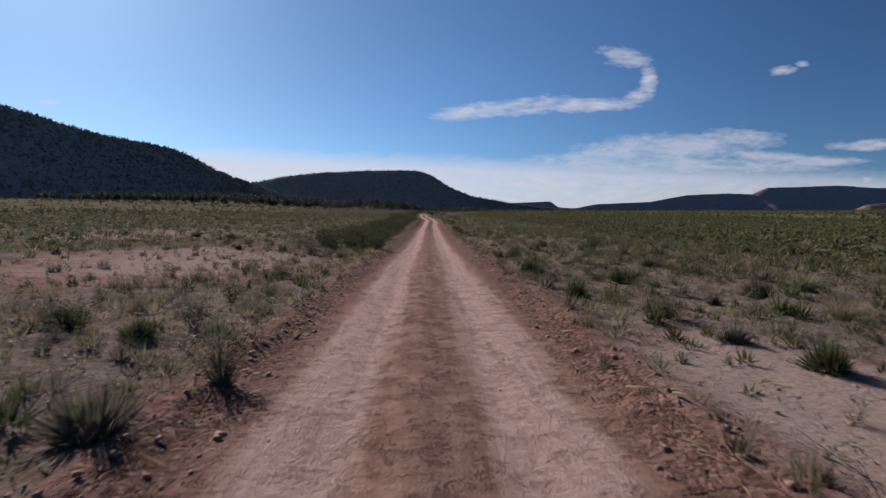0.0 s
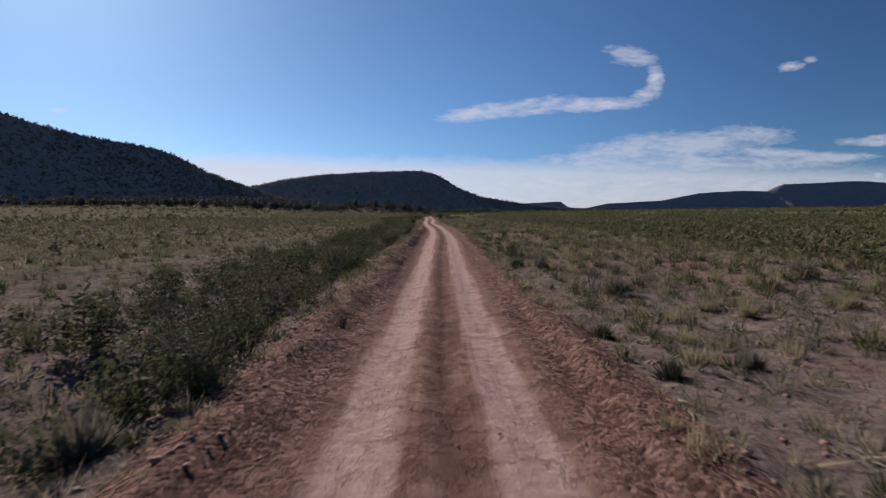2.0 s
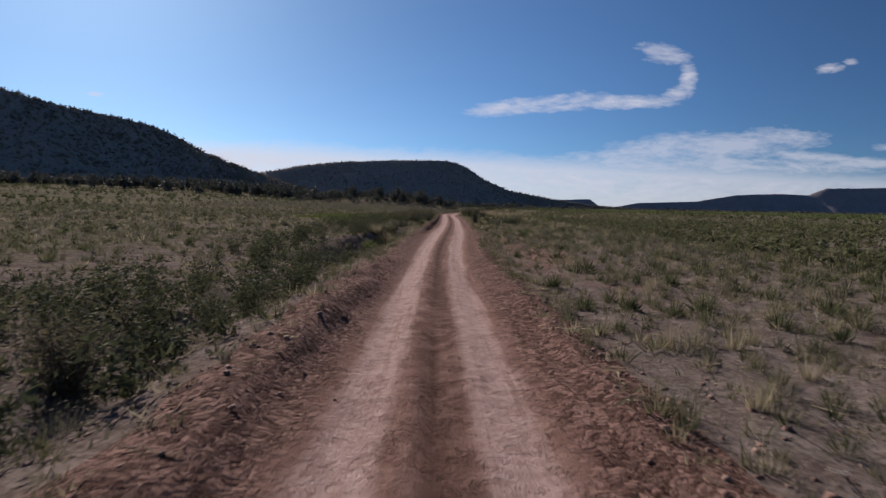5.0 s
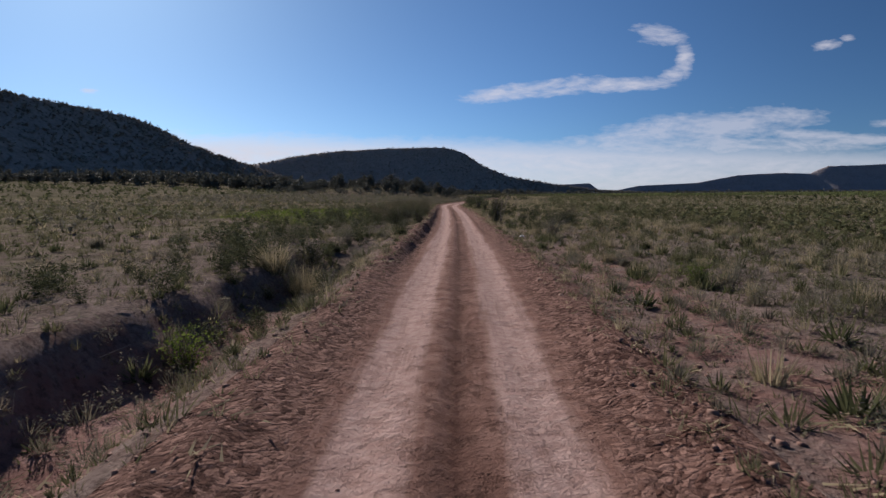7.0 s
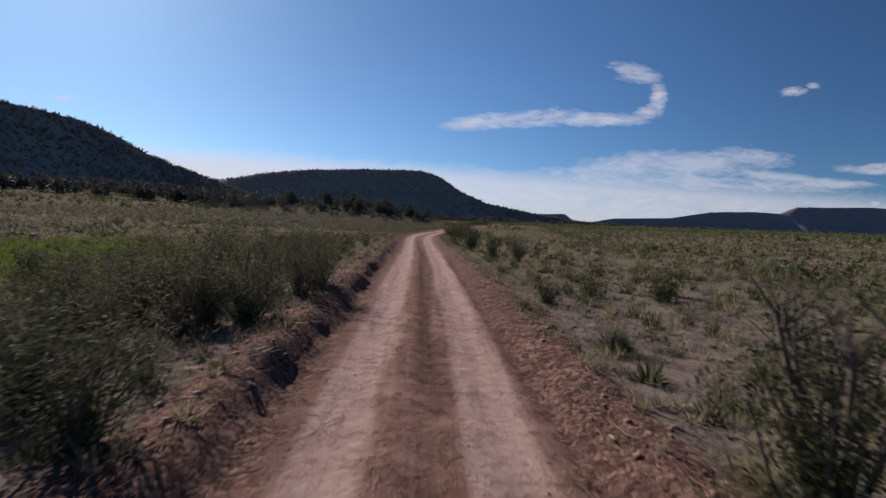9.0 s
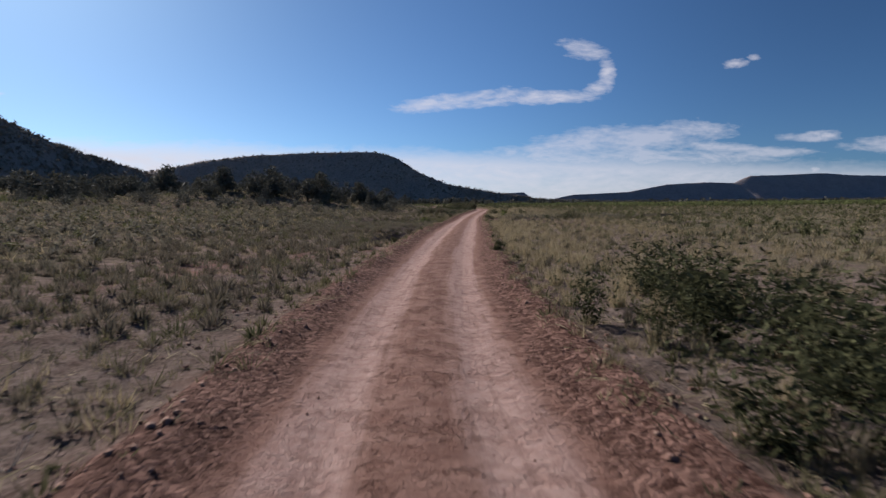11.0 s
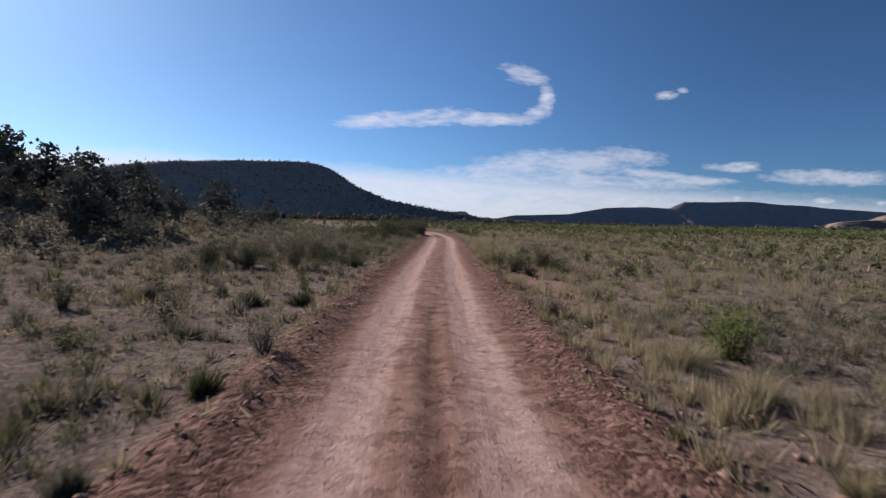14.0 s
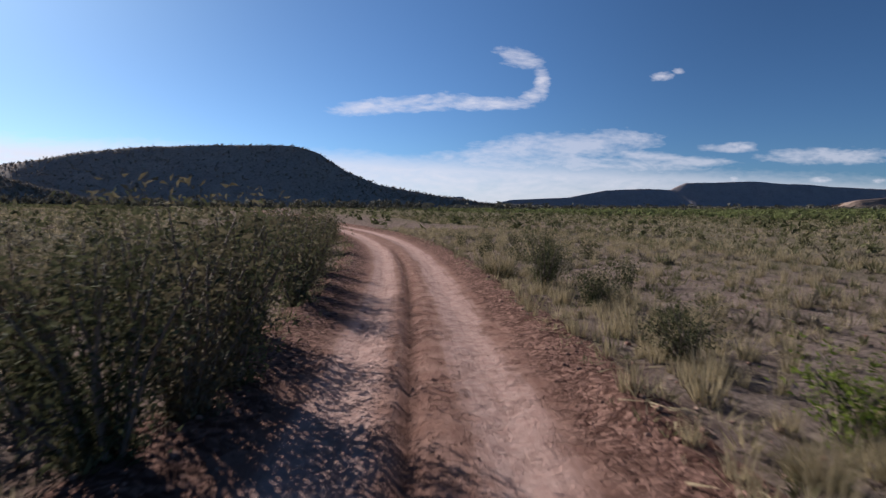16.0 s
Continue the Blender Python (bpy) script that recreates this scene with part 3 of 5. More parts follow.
def rut_and_shade_line(d, y):
    """Deeper, darker ruts along the track: between the wheel marks, and along both edges. The western lines also carry
    the bank's shade.
    """
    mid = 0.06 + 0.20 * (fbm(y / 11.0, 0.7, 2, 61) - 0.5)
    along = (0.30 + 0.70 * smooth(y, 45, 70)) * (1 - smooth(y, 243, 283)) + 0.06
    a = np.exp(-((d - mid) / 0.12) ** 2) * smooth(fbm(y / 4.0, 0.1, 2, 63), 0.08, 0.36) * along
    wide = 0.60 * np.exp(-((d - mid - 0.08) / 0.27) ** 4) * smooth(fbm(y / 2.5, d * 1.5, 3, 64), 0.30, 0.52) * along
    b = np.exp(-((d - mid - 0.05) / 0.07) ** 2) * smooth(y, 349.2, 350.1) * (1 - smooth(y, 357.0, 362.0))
    # western edge: shade of the low bank, put into the dirt colour
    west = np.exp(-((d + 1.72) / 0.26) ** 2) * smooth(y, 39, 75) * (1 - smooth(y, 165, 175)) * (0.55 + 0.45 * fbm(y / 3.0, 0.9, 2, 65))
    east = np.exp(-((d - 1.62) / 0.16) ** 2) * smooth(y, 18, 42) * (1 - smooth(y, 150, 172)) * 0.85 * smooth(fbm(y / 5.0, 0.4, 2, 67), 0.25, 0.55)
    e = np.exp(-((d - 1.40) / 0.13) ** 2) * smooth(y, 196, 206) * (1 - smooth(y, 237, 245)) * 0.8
    # the same painted bank shade, further north
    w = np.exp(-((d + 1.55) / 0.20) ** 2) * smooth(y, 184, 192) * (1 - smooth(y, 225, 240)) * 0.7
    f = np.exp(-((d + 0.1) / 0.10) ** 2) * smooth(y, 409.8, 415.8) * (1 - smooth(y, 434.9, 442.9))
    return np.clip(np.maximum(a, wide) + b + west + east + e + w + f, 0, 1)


def mesh_from(name, verts, faces, material, smooth_shade=True):
    """A mesh from arrays: verts (n, 3), faces (m, 3 or 4)."""
    verts, faces = np.asarray(verts, np.float32), np.asarray(faces, np.int32)
    me = bpy.data.meshes.new(name)
    n, (m, k) = len(verts), faces.shape
    me.vertices.add(n)
    me.vertices.foreach_set("co", verts.ravel())
    me.loops.add(m * k)
    me.loops.foreach_set("vertex_index", faces.ravel())
    me.polygons.add(m)
    me.polygons.foreach_set("loop_start", np.arange(0, m * k, k, dtype=np.int32))
    me.update(calc_edges=True)
    if smooth_shade:
        me.shade_smooth()
    me.materials.append(material)
    return me


def add_attr(me, name, values):
    a = me.attributes.new(name, "FLOAT", "POINT")
    a.data.foreach_set("value", np.asarray(values, np.float32).ravel())


# ---- ground and track ----
inner = np.arange(0, 2.401, 0.12)
outer = [2.4]
while outer[-1] < 4400:
    g = outer[-1]
    outer.append(g + (0.17 if g < 5 else 0.28 if g < 11 else 0.09 * (g - 8)))
outer = np.array(outer[1:])
D_COLS = np.concatenate([-outer[::-1], -inner[:0:-1], inner, outer])
y_rows = [-600, -300, -150, -70, -40, -25, -16, -11, -8, -6]
y_rows += list(np.arange(-5, 450, 0.46))
while y_rows[-1] < 4500:
    y_rows.append(y_rows[-1] + max(0.38, 0.035 * (y_rows[-1] - 436)))
Y_ROWS = np.array(y_rows)
DD, YY = np.meshgrid(D_COLS, Y_ROWS)
ZZ = height(DD, YY)
XX = track_x(YY) * (1 - smooth(np.abs(DD), 60, 400)) + DD
GRID = np.stack([XX, YY, ZZ], -1)
i0, i1 = np.searchsorted(D_COLS, -2.401), np.searchsorted(D_COLS, 2.401) - 1


def sheet(c0, c1):
    part_grid = GRID[:, c0:c1 + 1]
    r, c = part_grid.shape[:2]
    idx = np.arange(r * c).reshape(r, c)
    quads = np.stack([idx[:-1, :-1], idx[:-1, 1:], idx[1:, 1:], idx[1:, :-1]], -1).reshape(-1, 4)
    return part_grid.reshape(-1, 3), quads, DD[:, c0:c1 + 1].ravel(), YY[:, c0:c1 + 1].ravel()


va, qa, da, ya = sheet(0, i0)
vb, qb, db, yb = sheet(i1, len(D_COLS) - 1)
me = mesh_from("ground", np.concatenate([va, vb]), np.concatenate([qa, qb + len(va)]), M_GROUND)
dg, yg = np.concatenate([da, db]), np.concatenate([ya, yb])
add_attr(me, "veg", vegetation(yg, dg) * (1 - 0.7 * np.clip(gully_depth(dg, yg) * 3, 0, 1) * (1 - 0.6 * smooth(dg, 4, 7))))
wet = np.zeros_like(dg)
for spot in MEADOWS:
    wet = wet + bell(yg, dg, spot)
add_attr(me, "meadow", np.clip(1.3 * wet * (0.5 + fbm(dg / 1.5, yg / 1.5, 3, 71)) - 0.25, 0, 0.9) * smooth(np.abs(dg) - half_width(yg), 0.7, 2.2))
sand = sum(bell(yg, dg, spot) for spot in SANDS) * (0.55 + 0.9 * fbm(dg / 2.5, yg / 2.5, 3, 75))
add_attr(me, "sand", np.clip(sand, 0, 1))
add_attr(me, "away", 0.20 + 0.80 * smooth(np.abs(dg), 5, 20))
add_attr(me, "lush", np.where(dg > 0, 1.0, 0.55) * (1 - 0.75 * smooth(yg, 225, 300) * (1 - smooth(yg, 440, 520))))
gap = np.abs(dg) - half_width(yg)
loose = np.exp(-(np.clip(gap - 0.4, 0, None) / 0.75) ** 2) * np.where(dg > 0, 1.0, 0.8)
loose = loose + 0.9 * np.clip(gully_depth(dg, yg), 0, 0.8) * (1 - 0.6 * smooth(dg, 4, 7)) + sum(bell(yg, dg, spot) for spot in BARE if spot[1] > 3 and 20 < spot[0] < 289)
add_attr(me, "rubble", np.clip(loose * (0.45 + fbm(dg / 1.6, yg / 1.6, 3, 91)), 0, 1))
tagged(new("ground", me), "dry valley floor of reddish soil and sparse grass", "ground", kind="structure")
vr, qr, dr, yr = sheet(i0, i1)
me = mesh_from("road", vr, qr, M_ROAD)
add_attr(me, "lateral", dr * 1.5 / half_width(yr))
add_attr(me, "rut_and_shade", rut_and_shade_line(dr, yr))
add_attr(me, "worn", (0.35 + 0.65 * smooth(yr, 25, 70)) * (1 - 0.75 * smooth(yr, 240, 290)))
tagged(new("road", me), "rutted red dirt track with pale wheel marks", "road", kind="structure")


# ---- hills ----
def ridge(name, points, front, back, label, material, flat=0.0, power=1.5, rough=1.0, seed=0, kind="structure", step=9.0):
    """A hill with a crest along points (x, y, z); front and back: how far its flanks reach."""
    pts = np.array(points, float)
    run = np.concatenate([[0], np.cumsum(np.hypot(*np.diff(pts[:, :2], axis=0).T))])
    s = np.arange(0, run[-1] + step, step)
    crest = np.stack([np.interp(s, run, pts[:, k]) for k in range(3)], -1)
    along = np.gradient(crest[:, :2], axis=0)
    along /= np.hypot(*along.T)[:, None]
    side = np.stack([along[:, 1], -along[:, 0]], -1)
    ts = np.concatenate([-np.linspace(1, 0.02, 14) ** 1.3, [0], np.linspace(0.02, 1, 26) ** 1.3])
    rows = []
    for t in ts:
        a = abs(t)
        reach = np.minimum(front, crest[:, 2] * 1.22 + 3) if t > 0 else back
        prof = np.where(a < flat, 1.0 - 0.04 * a / max(flat, 1e-6), 0.96 * (1 - (a - flat) / (1 - flat)) ** power) if flat else (1 - a) ** power
        gul = fbm(s / 60.0, a * 1.2 + seed, 4, seed) - 0.5
        p = crest[:, :2] + side * (t * reach * (1 + 0.25 * gul))[:, None]
        z = crest[:, 2] * prof * (1 + rough * 0.45 * gul * np.sin(np.pi * min(1, a * 1.1)))
        z = z + rough * (crest[:, 2] * 0.03) * (fbm(s / 14.0, a * 9.0, 3, seed + 5) - 0.5)
        rows.append(np.stack([p[:, 0], p[:, 1], z - (1.5 if a > 0.97 else 0)], -1))
    g = np.array(rows)
    r, c = g.shape[:2]
    idx = np.arange(r * c).reshape(r, c)
    quads = np.stack([idx[:-1, :-1], idx[1:, :-1], idx[1:, 1:], idx[:-1, 1:]], -1).reshape(-1, 4)
    ob = new(name, mesh_from(name, g.reshape(-1, 3), quads, material))
    tagged(ob, label, "hill", kind=kind)
    return g


HILL_W = ridge("hill_west", [(-585, 324, 135.2), (-536, 398, 129.4), (-467, 494, 117.6), (-425, 554, 107.3), (-382, 614, 94.8), (-366, 638, 87.5), (-349, 663, 82.0), (-332, 687, 79.4), (-315, 712, 76.9), (-298, 735, 73.5), (-282, 758, 64.7), (-265, 783, 52.2), (-249, 807, 43.4), (-231, 832, 36.1), (-210, 861, 26.5), (-185, 898, 14.7), (-151, 945, 2.9)],
               157, 280, "steep hill dark with juniper scrub, in its own shade", M_HILL, 0.0, 1.04, 0.45, 3, step=7.0)
HILL_N = ridge("hill_north", [(-799, 1581, 25.8), (-571, 1448, 41.6), (-364, 1313, 59.4), (-301, 1305, 71.1), (-228, 1295, 79.1), (-120, 1280, 83.0), (-21, 1264, 83.0), (13, 1253, 73.2), (46, 1242, 49.6), (92, 1228, 29.8), (155, 1218, 17.9), (241, 1238, 5.7), (336, 1257, 0.7)],
               109, 336, "long flat-topped hill dark with scrub", M_HILL, 0.06, 1.1, 0.5, 9)
ridge("mesa_far", [(120, 3480, 6), (416, 3400, 38), (702, 3400, 50), (750, 3400, 16), (845, 3400, 12), (956, 3400, 35), (1260, 3400, 48), (1468, 3400, 86),
                   (1700, 3400, 97), (1850, 3400, 92), (1880, 3400, 110), (1935, 3400, 130), (2100, 3400, 133), (2300, 3400, 142), (2380, 3400, 141), (2530, 3400, 131), (2700, 3400, 128), (2850, 3400, 117), (3300, 3300, 96), (4100, 3000, 60)],
      150, 300, "distant mesas with a cliffed rim, tinted for haze", M_MESA, 0.05, 1.15, 0.8, 15, step=22.0)
ridge("sandstone_outcrop", [(1075, 1500, 2), (1100, 1485, 16), (1140, 1475, 20), (1190, 1470, 22), (1215, 1468, 35), (1245, 1462, 39), (1262, 1455, 34), (1285, 1445, 56), (1340, 1420, 72), (1420, 1380, 80), (1560, 1300, 70), (1700, 1200, 20)], 130, 160,
      "pale pink sandstone outcrop beyond the plain", M_OUTCROP, 0.10, 0.9, 1.5, 23, step=9.0)

rng = np.random.default_rng(7)


# ---- plant shapes, one metre tall ----
def blades(n, seed, radius=0.13, width=0.03, lean=0.45, bent=True):
    """A tuft of grass blades as (verts, triangles)."""
    r = np.random.default_rng(seed)
    vs, fs = [], []
    for i in range(n):
        a, rad = r.uniform(0, 6.283), radius * math.sqrt(r.random())
        base = np.array([math.cos(a) * rad, math.sin(a) * rad, -0.03])
        out = np.array([math.cos(a), math.sin(a), 0]) * lean * r.uniform(0.1, 1.0) + np.array([r.normal(0, 0.07), r.normal(0, 0.07), 0])
        h = r.uniform(0.5, 1.0)
        mid = base + out * 0.35 * h + np.array([0, 0, 0.55 * h])
        tip = base + out * h + np.array([0, 0, h * (1 - 0.25 * np.hypot(out[0], out[1]))])
        b = r.uniform(0, 6.283)
        w = np.array([math.cos(b), math.sin(b), 0]) * width * r.uniform(0.6, 1.2)
        k = len(vs)
        if not bent:
            vs += [base - w * 0.6, base + w * 0.6, tip]
            fs.append((k, k + 1, k + 2))
            continue
        vs += [base - w / 2, base + w / 2, mid - w * 0.42, mid + w * 0.42, tip]
        fs += [(k, k + 1, k + 3), (k, k + 3, k + 2), (k + 2, k + 3, k + 4)]
    return np.array(vs), np.array(fs)


def mound(n, seed, width=0.05):
    """A rounded cushion of grass, its blades pointing outwards, as (verts, triangles)."""
    r = np.random.default_rng(seed)
    a, up = r.uniform(0, 6.283, n), r.uniform(-0.02, 1.0, n)
    flat = np.sqrt(np.clip(1 - up ** 2, 0, 1))
    way = np.stack([np.cos(a) * flat * 0.62, np.sin(a) * flat * 0.62, up * 0.9], -1) * r.uniform(0.78, 1.1, n)[:, None]
    foot = way * np.array([0.45, 0.45, 0.25]) + r.normal(0, 0.03, (n, 3))
    foot[:, 2] = np.abs(foot[:, 2]) - 0.04
    side = np.cross(way, r.normal(size=(n, 3)))
    side *= (width * r.uniform(0.6, 1.3, n) / np.linalg.norm(side, axis=1))[:, None]
    v = np.stack([foot - side, foot + side, way], 1).reshape(-1, 3)
    return v, np.arange(3 * n).reshape(-1, 3)


def quad_cloud(centres, size, seed, long=1.6, single=False):
    """A small leaf at each centre, turned at random, as (verts, triangles)."""
    r = np.random.default_rng(seed)
    n = len(centres)
    a = r.normal(size=(n, 3))
    a[:, 2] = a[:, 2] * 0.7 + 0.35
    a /= np.linalg.norm(a, axis=1)[:, None]
    b = np.cross(a, r.normal(size=(n, 3)))
    b /= np.linalg.norm(b, axis=1)[:, None]
    s = size * r.uniform(0.6, 1.3, n)[:, None]
    c = np.asarray(centres)
    v = np.stack([c - a * s * long / 2, c + b * s / 2, c + a * s * long / 2, c - b * s / 2], 1).reshape(-1, 3)
    if single:
        v = v.reshape(-1, 4, 3)[:, :3].reshape(-1, 3)
        return v, np.arange(3 * n).reshape(-1, 3)
    k = np.arange(n)[:, None] * 4
    f = np.concatenate([k + np.array([0, 1, 2]), k + np.array([0, 2, 3])])
    return v, f


def tube(p, q, r0, r1, sides=4):
    p, q = np.array(p, float), np.array(q, float)
    ax = (q - p) / (np.linalg.norm(q - p) + 1e-9)
    u = np.cross(ax, [0.31, 0.72, 0.62])
    u /= np.linalg.norm(u)
    w = np.cross(ax, u)
    ang = np.arange(sides) * 2 * math.pi / sides
    ring = np.cos(ang)[:, None] * u + np.sin(ang)[:, None] * w
    v = np.concatenate([p + ring * r0, q + ring * r1])
    i = np.arange(sides)
    j = (i + 1) % sides
    return v, np.concatenate([np.stack([i, j, j + sides], -1), np.stack([i, j + sides, i + sides], -1)])


def joined(pieces):
    vs, fs, k = [], [], 0
    for v, f in pieces:
        vs.append(v)
        fs.append(f + k)
        k += len(v)
    return np.concatenate(vs), np.concatenate(fs)


def shrub_shape(seed, leaves=420, leaf=0.05, stems=13, spread=0.52, upright=0.5, single=False, low=0.22):
    """(stems, foliage) of a bushy shrub with gaps and an uneven outline."""
    r = np.random.default_rng(seed)
    wood, centres = [], []
    for i in range(stems):
        a = i * 2.4 + r.normal(0, 0.4)
        out = spread * r.uniform(0.25, 1.0)
        top = np.array([math.cos(a) * out, math.sin(a) * out, r.uniform(0.55, 0.97) * (1 - 0.35 * out / spread * (1 - upright))])
        mid = top * np.array([0.45, 0.45, 0.5]) + r.normal(0, 0.04, 3)
        foot = np.array([math.cos(a) * 0.05, math.sin(a) * 0.05, -0.06])
        wood += [tube(foot, mid, 0.016, 0.010, 3), tube(mid, top, 0.010, 0.004, 3)]
        n = leaves // stems
        t = r.uniform(low, 1.05, n)[:, None]
        path = np.where(t < 0.5, foot + (mid - foot) * t * 2, mid + (top - mid) * (t * 2 - 1))
        centres.append(path + r.normal(0, 1, (n, 3)) * (0.05 + 0.10 * t) * np.array([1, 1, 0.8]))
    c = np.concatenate(centres)
    c[:, 2] = np.clip(c[:, 2], 0.02, 1.05)
    return joined(wood), quad_cloud(c, leaf, seed + 1, single=single)


def scatter(name, shapes, x, y, z, size, material, label, category, seed):
    """Many plants or stones in one mesh."""
    r = np.random.default_rng(seed)
    which = r.integers(0, len(shapes), len(x))
    turn = r.uniform(0, 6.283, len(x))
    wide = r.uniform(0.8, 1.35, len(x)) * size
    vs, fs, k = [], [], 0
    for i, (v, f) in enumerate(shapes):
        m = np.where(which == i)[0]
        if not len(m):
            continue
        c, s = np.cos(turn[m])[:, None], np.sin(turn[m])[:, None]
        px = (v[None, :, 0] * c - v[None, :, 1] * s) * wide[m][:, None] + x[m][:, None]
        py = (v[None, :, 0] * s + v[None, :, 1] * c) * wide[m][:, None] + y[m][:, None]
        pz = v[None, :, 2] * size[m][:, None] + z[m][:, None]
        vs.append(np.stack([px, py, pz], -1).reshape(-1, 3))
        fs.append((f[None] + (np.arange(len(m)) * len(v))[:, None, None]).reshape(-1, 3) + k)
        k += len(m) * len(v)
    ob = new(name, mesh_from(name, np.concatenate(vs), np.concatenate(fs), material, False))
    return tagged(ob, label, category, kind="stuff")


def sow(n, y0, y1, d0, d1, clear=2.75, need=0.35, power=1.0, wash=False):
    """Places on the ground where something grows."""
    y = rng.uniform(y0, y1, n)
    d = d0 + (d1 - d0) * rng.random(n) ** power
    v = vegetation(y, d)
    x = track_x(y) * (1 - smooth(np.abs(d), 60, 400)) + d
    ok = (np.abs(d) > half_width(y) + max(clear - 2.1, 0.12)) & (rng.random(n) < np.clip((v - need + 0.35) / 0.5, 0, 1)) & (wash | (gully_depth(d, y) < 0.15))
    y, d, x = y[ok], d[ok], x[ok]
    return x, y, height(d, y)


def stack(*groups):
    return tuple(np.concatenate(g) for g in zip(*groups))


# ---- shrubs and tussocks that stand out, each a thing of its own ----
def make_shrub(seed, material, label, leaves=420, leaf=0.05, upright=0.5, spread=0.52):
    stems, foliage = shrub_shape(seed, leaves, leaf, 19, spread, upright, True, 0.05)
    root = tagged(new("shrub"), label, "shrub", "shrubs beside the track")
    for name, (v, f), m in (("woody_base", stems, M_WOOD), ("foliage", foliage, material)):
        ob = new(name, mesh_from(name, v, f, m, False))
        ob.parent = root
    return root


def make_tussock(seed, label):
    root = tagged(new("grass_tussock"), label, "grass", "grass tussocks beside the track")
    tall, low = blades(400, seed, 0.26, 0.0075, 0.8), blades(170, seed + 50, 0.30, 0.011, 1.0)
    for name, (v, f), m, k in (("dry_grass", tall, M_STRAW, 1.0), ("green_base", low, M_TUFT, 0.6)):
        ob = new(name, mesh_from(name, v * np.array([1.0, 1.0, k]), f, m, False))
        ob.parent = root
    return root


def make_cushion(seed, material, label):
    """A low, dense, rounded bush of fine twigs."""
    r = np.random.default_rng(seed)
    root = tagged(new("shrub"), label, "shrub", "shrubs beside the track")
    v, f = mound(620, seed, 0.016)
    lumps = 1 + 0.30 * np.sin(3 * np.arctan2(v[:, 1], v[:, 0]) + r.uniform(0, 6)) * np.clip(np.hypot(v[:, 0], v[:, 1]) * 2, 0, 1)
    tips, tf = quad_cloud(v[2::3][::2] * lumps[2::3][::2, None] * 0.97, 0.030, seed + 7, single=True)
    base = joined([tube((0, 0, -0.05), (0.30 * math.cos(a), 0.30 * math.sin(a), 0.42), 0.014, 0.005, 3) for a in np.arange(7) * 0.9])
    for name, (w, g), m in (("woody_base", base, M_WOOD), ("foliage", joined([(v * lumps[:, None], f), (tips, tf)]), material)):
        ob = new(name, mesh_from(name, w, g, m, False))
        ob.parent = root
    return root


KINDS = {
    "c": [make_cushion(160 + i, M_SHRUB if i % 3 else M_GREY, "low rounded grey-green bush on bare soil") for i in range(5)],
    "s": [make_shrub(100 + i, M_SHRUB, "dark olive bushy shrub on dry soil", 2400, 0.034) for i in range(4)]
    + [make_shrub(110 + i, M_GREY, "grey-green sage shrub with dry twigs", 2000, 0.030) for i in range(2)],
    "t": [make_shrub(120 + i, M_SHRUB if i % 2 else M_BRUSH, "tall dark shrub crowding the track edge", 3600, 0.030, 0.95, 0.50) for i in range(4)],
    "G": [make_shrub(130 + i, M_GREEN, "fresh green leafy shrub beside the track", 1300, 0.044, 0.7) for i in range(2)],
    "g": [make_tussock(140 + i, "pale straw-coloured bunch grass tussock") for i in range(3)],
}
USED = {key: 0 for key in KINDS}


def plant(key, x, y, tall, wide=None):
    """Sets one plant on the ground."""
    turn, pick = rng.uniform(0, 360), KINDS[key]
    n = USED[key]
    USED[key] += 1
    d = float(x - track_x(y))
    z = float(height(np.array([d]), np.array([y]))[0])
    w = wide or tall * rng.uniform(0.95, 1.35) * (0.8 if tall > 1.2 else 1.0)
    m = pose(x, y, z - 0.02, rng.uniform(-5, 5), rng.uniform(-5, 5), turn) @ Matrix.Diagonal((w, w, tall, 1))
    first = pick[n % len(pick)]
    if n < len(pick):
        first.matrix_basis = m
    else:
        src = copy_thing(first, pose(0, 0, 0))
        src.matrix_basis = m


# offset from the track, north, height, kind: s shrub, G green shrub, g grass tussock
PLANTS = []
PLANTS += [
    (-2.8, 5.1, 0.57, "s"),
    (-2.3, 6.7, 0.63, "s"),
    (5.1, 7.5, 0.51, "s"),
    (-4.3, 9.1, 0.42, "s"),
    (4.7, 9.1, 0.39, "s"),
    (-5.9, 9.9, 0.46, "s"),
    (7.9, 11.2, 0.54, "g"),
    (4.5, 11.3, 0.64, "s"),
    (6.4, 13.4, 0.32, "s"),
    (3.4, 13.9, 0.59, "s"),
    (7.9, 14.3, 0.54, "s"),
    (9.3, 14.8, 0.63, "g"),
    (3.0, 15.7, 0.39, "s"),
    (5.4, 16.7, 0.55, "s"),
    (3.5, 17.3, 0.41, "s"),
    (3.4, 18.3, 0.41, "s"),
    (-3.1, 18.6, 0.25, "s"),
    (-4.4, 18.9, 0.25, "s"),
    (3.3, 19.8, 0.49, "s"),
    (7.5, 20.6, 0.41, "s"),
    (6.8, 21.9, 0.26, "s"),
    (5.0, 22.0, 0.36, "g"),
    (3.5, 24.4, 0.68, "s"),
    (9.7, 25.1, 0.67, "s"),
]
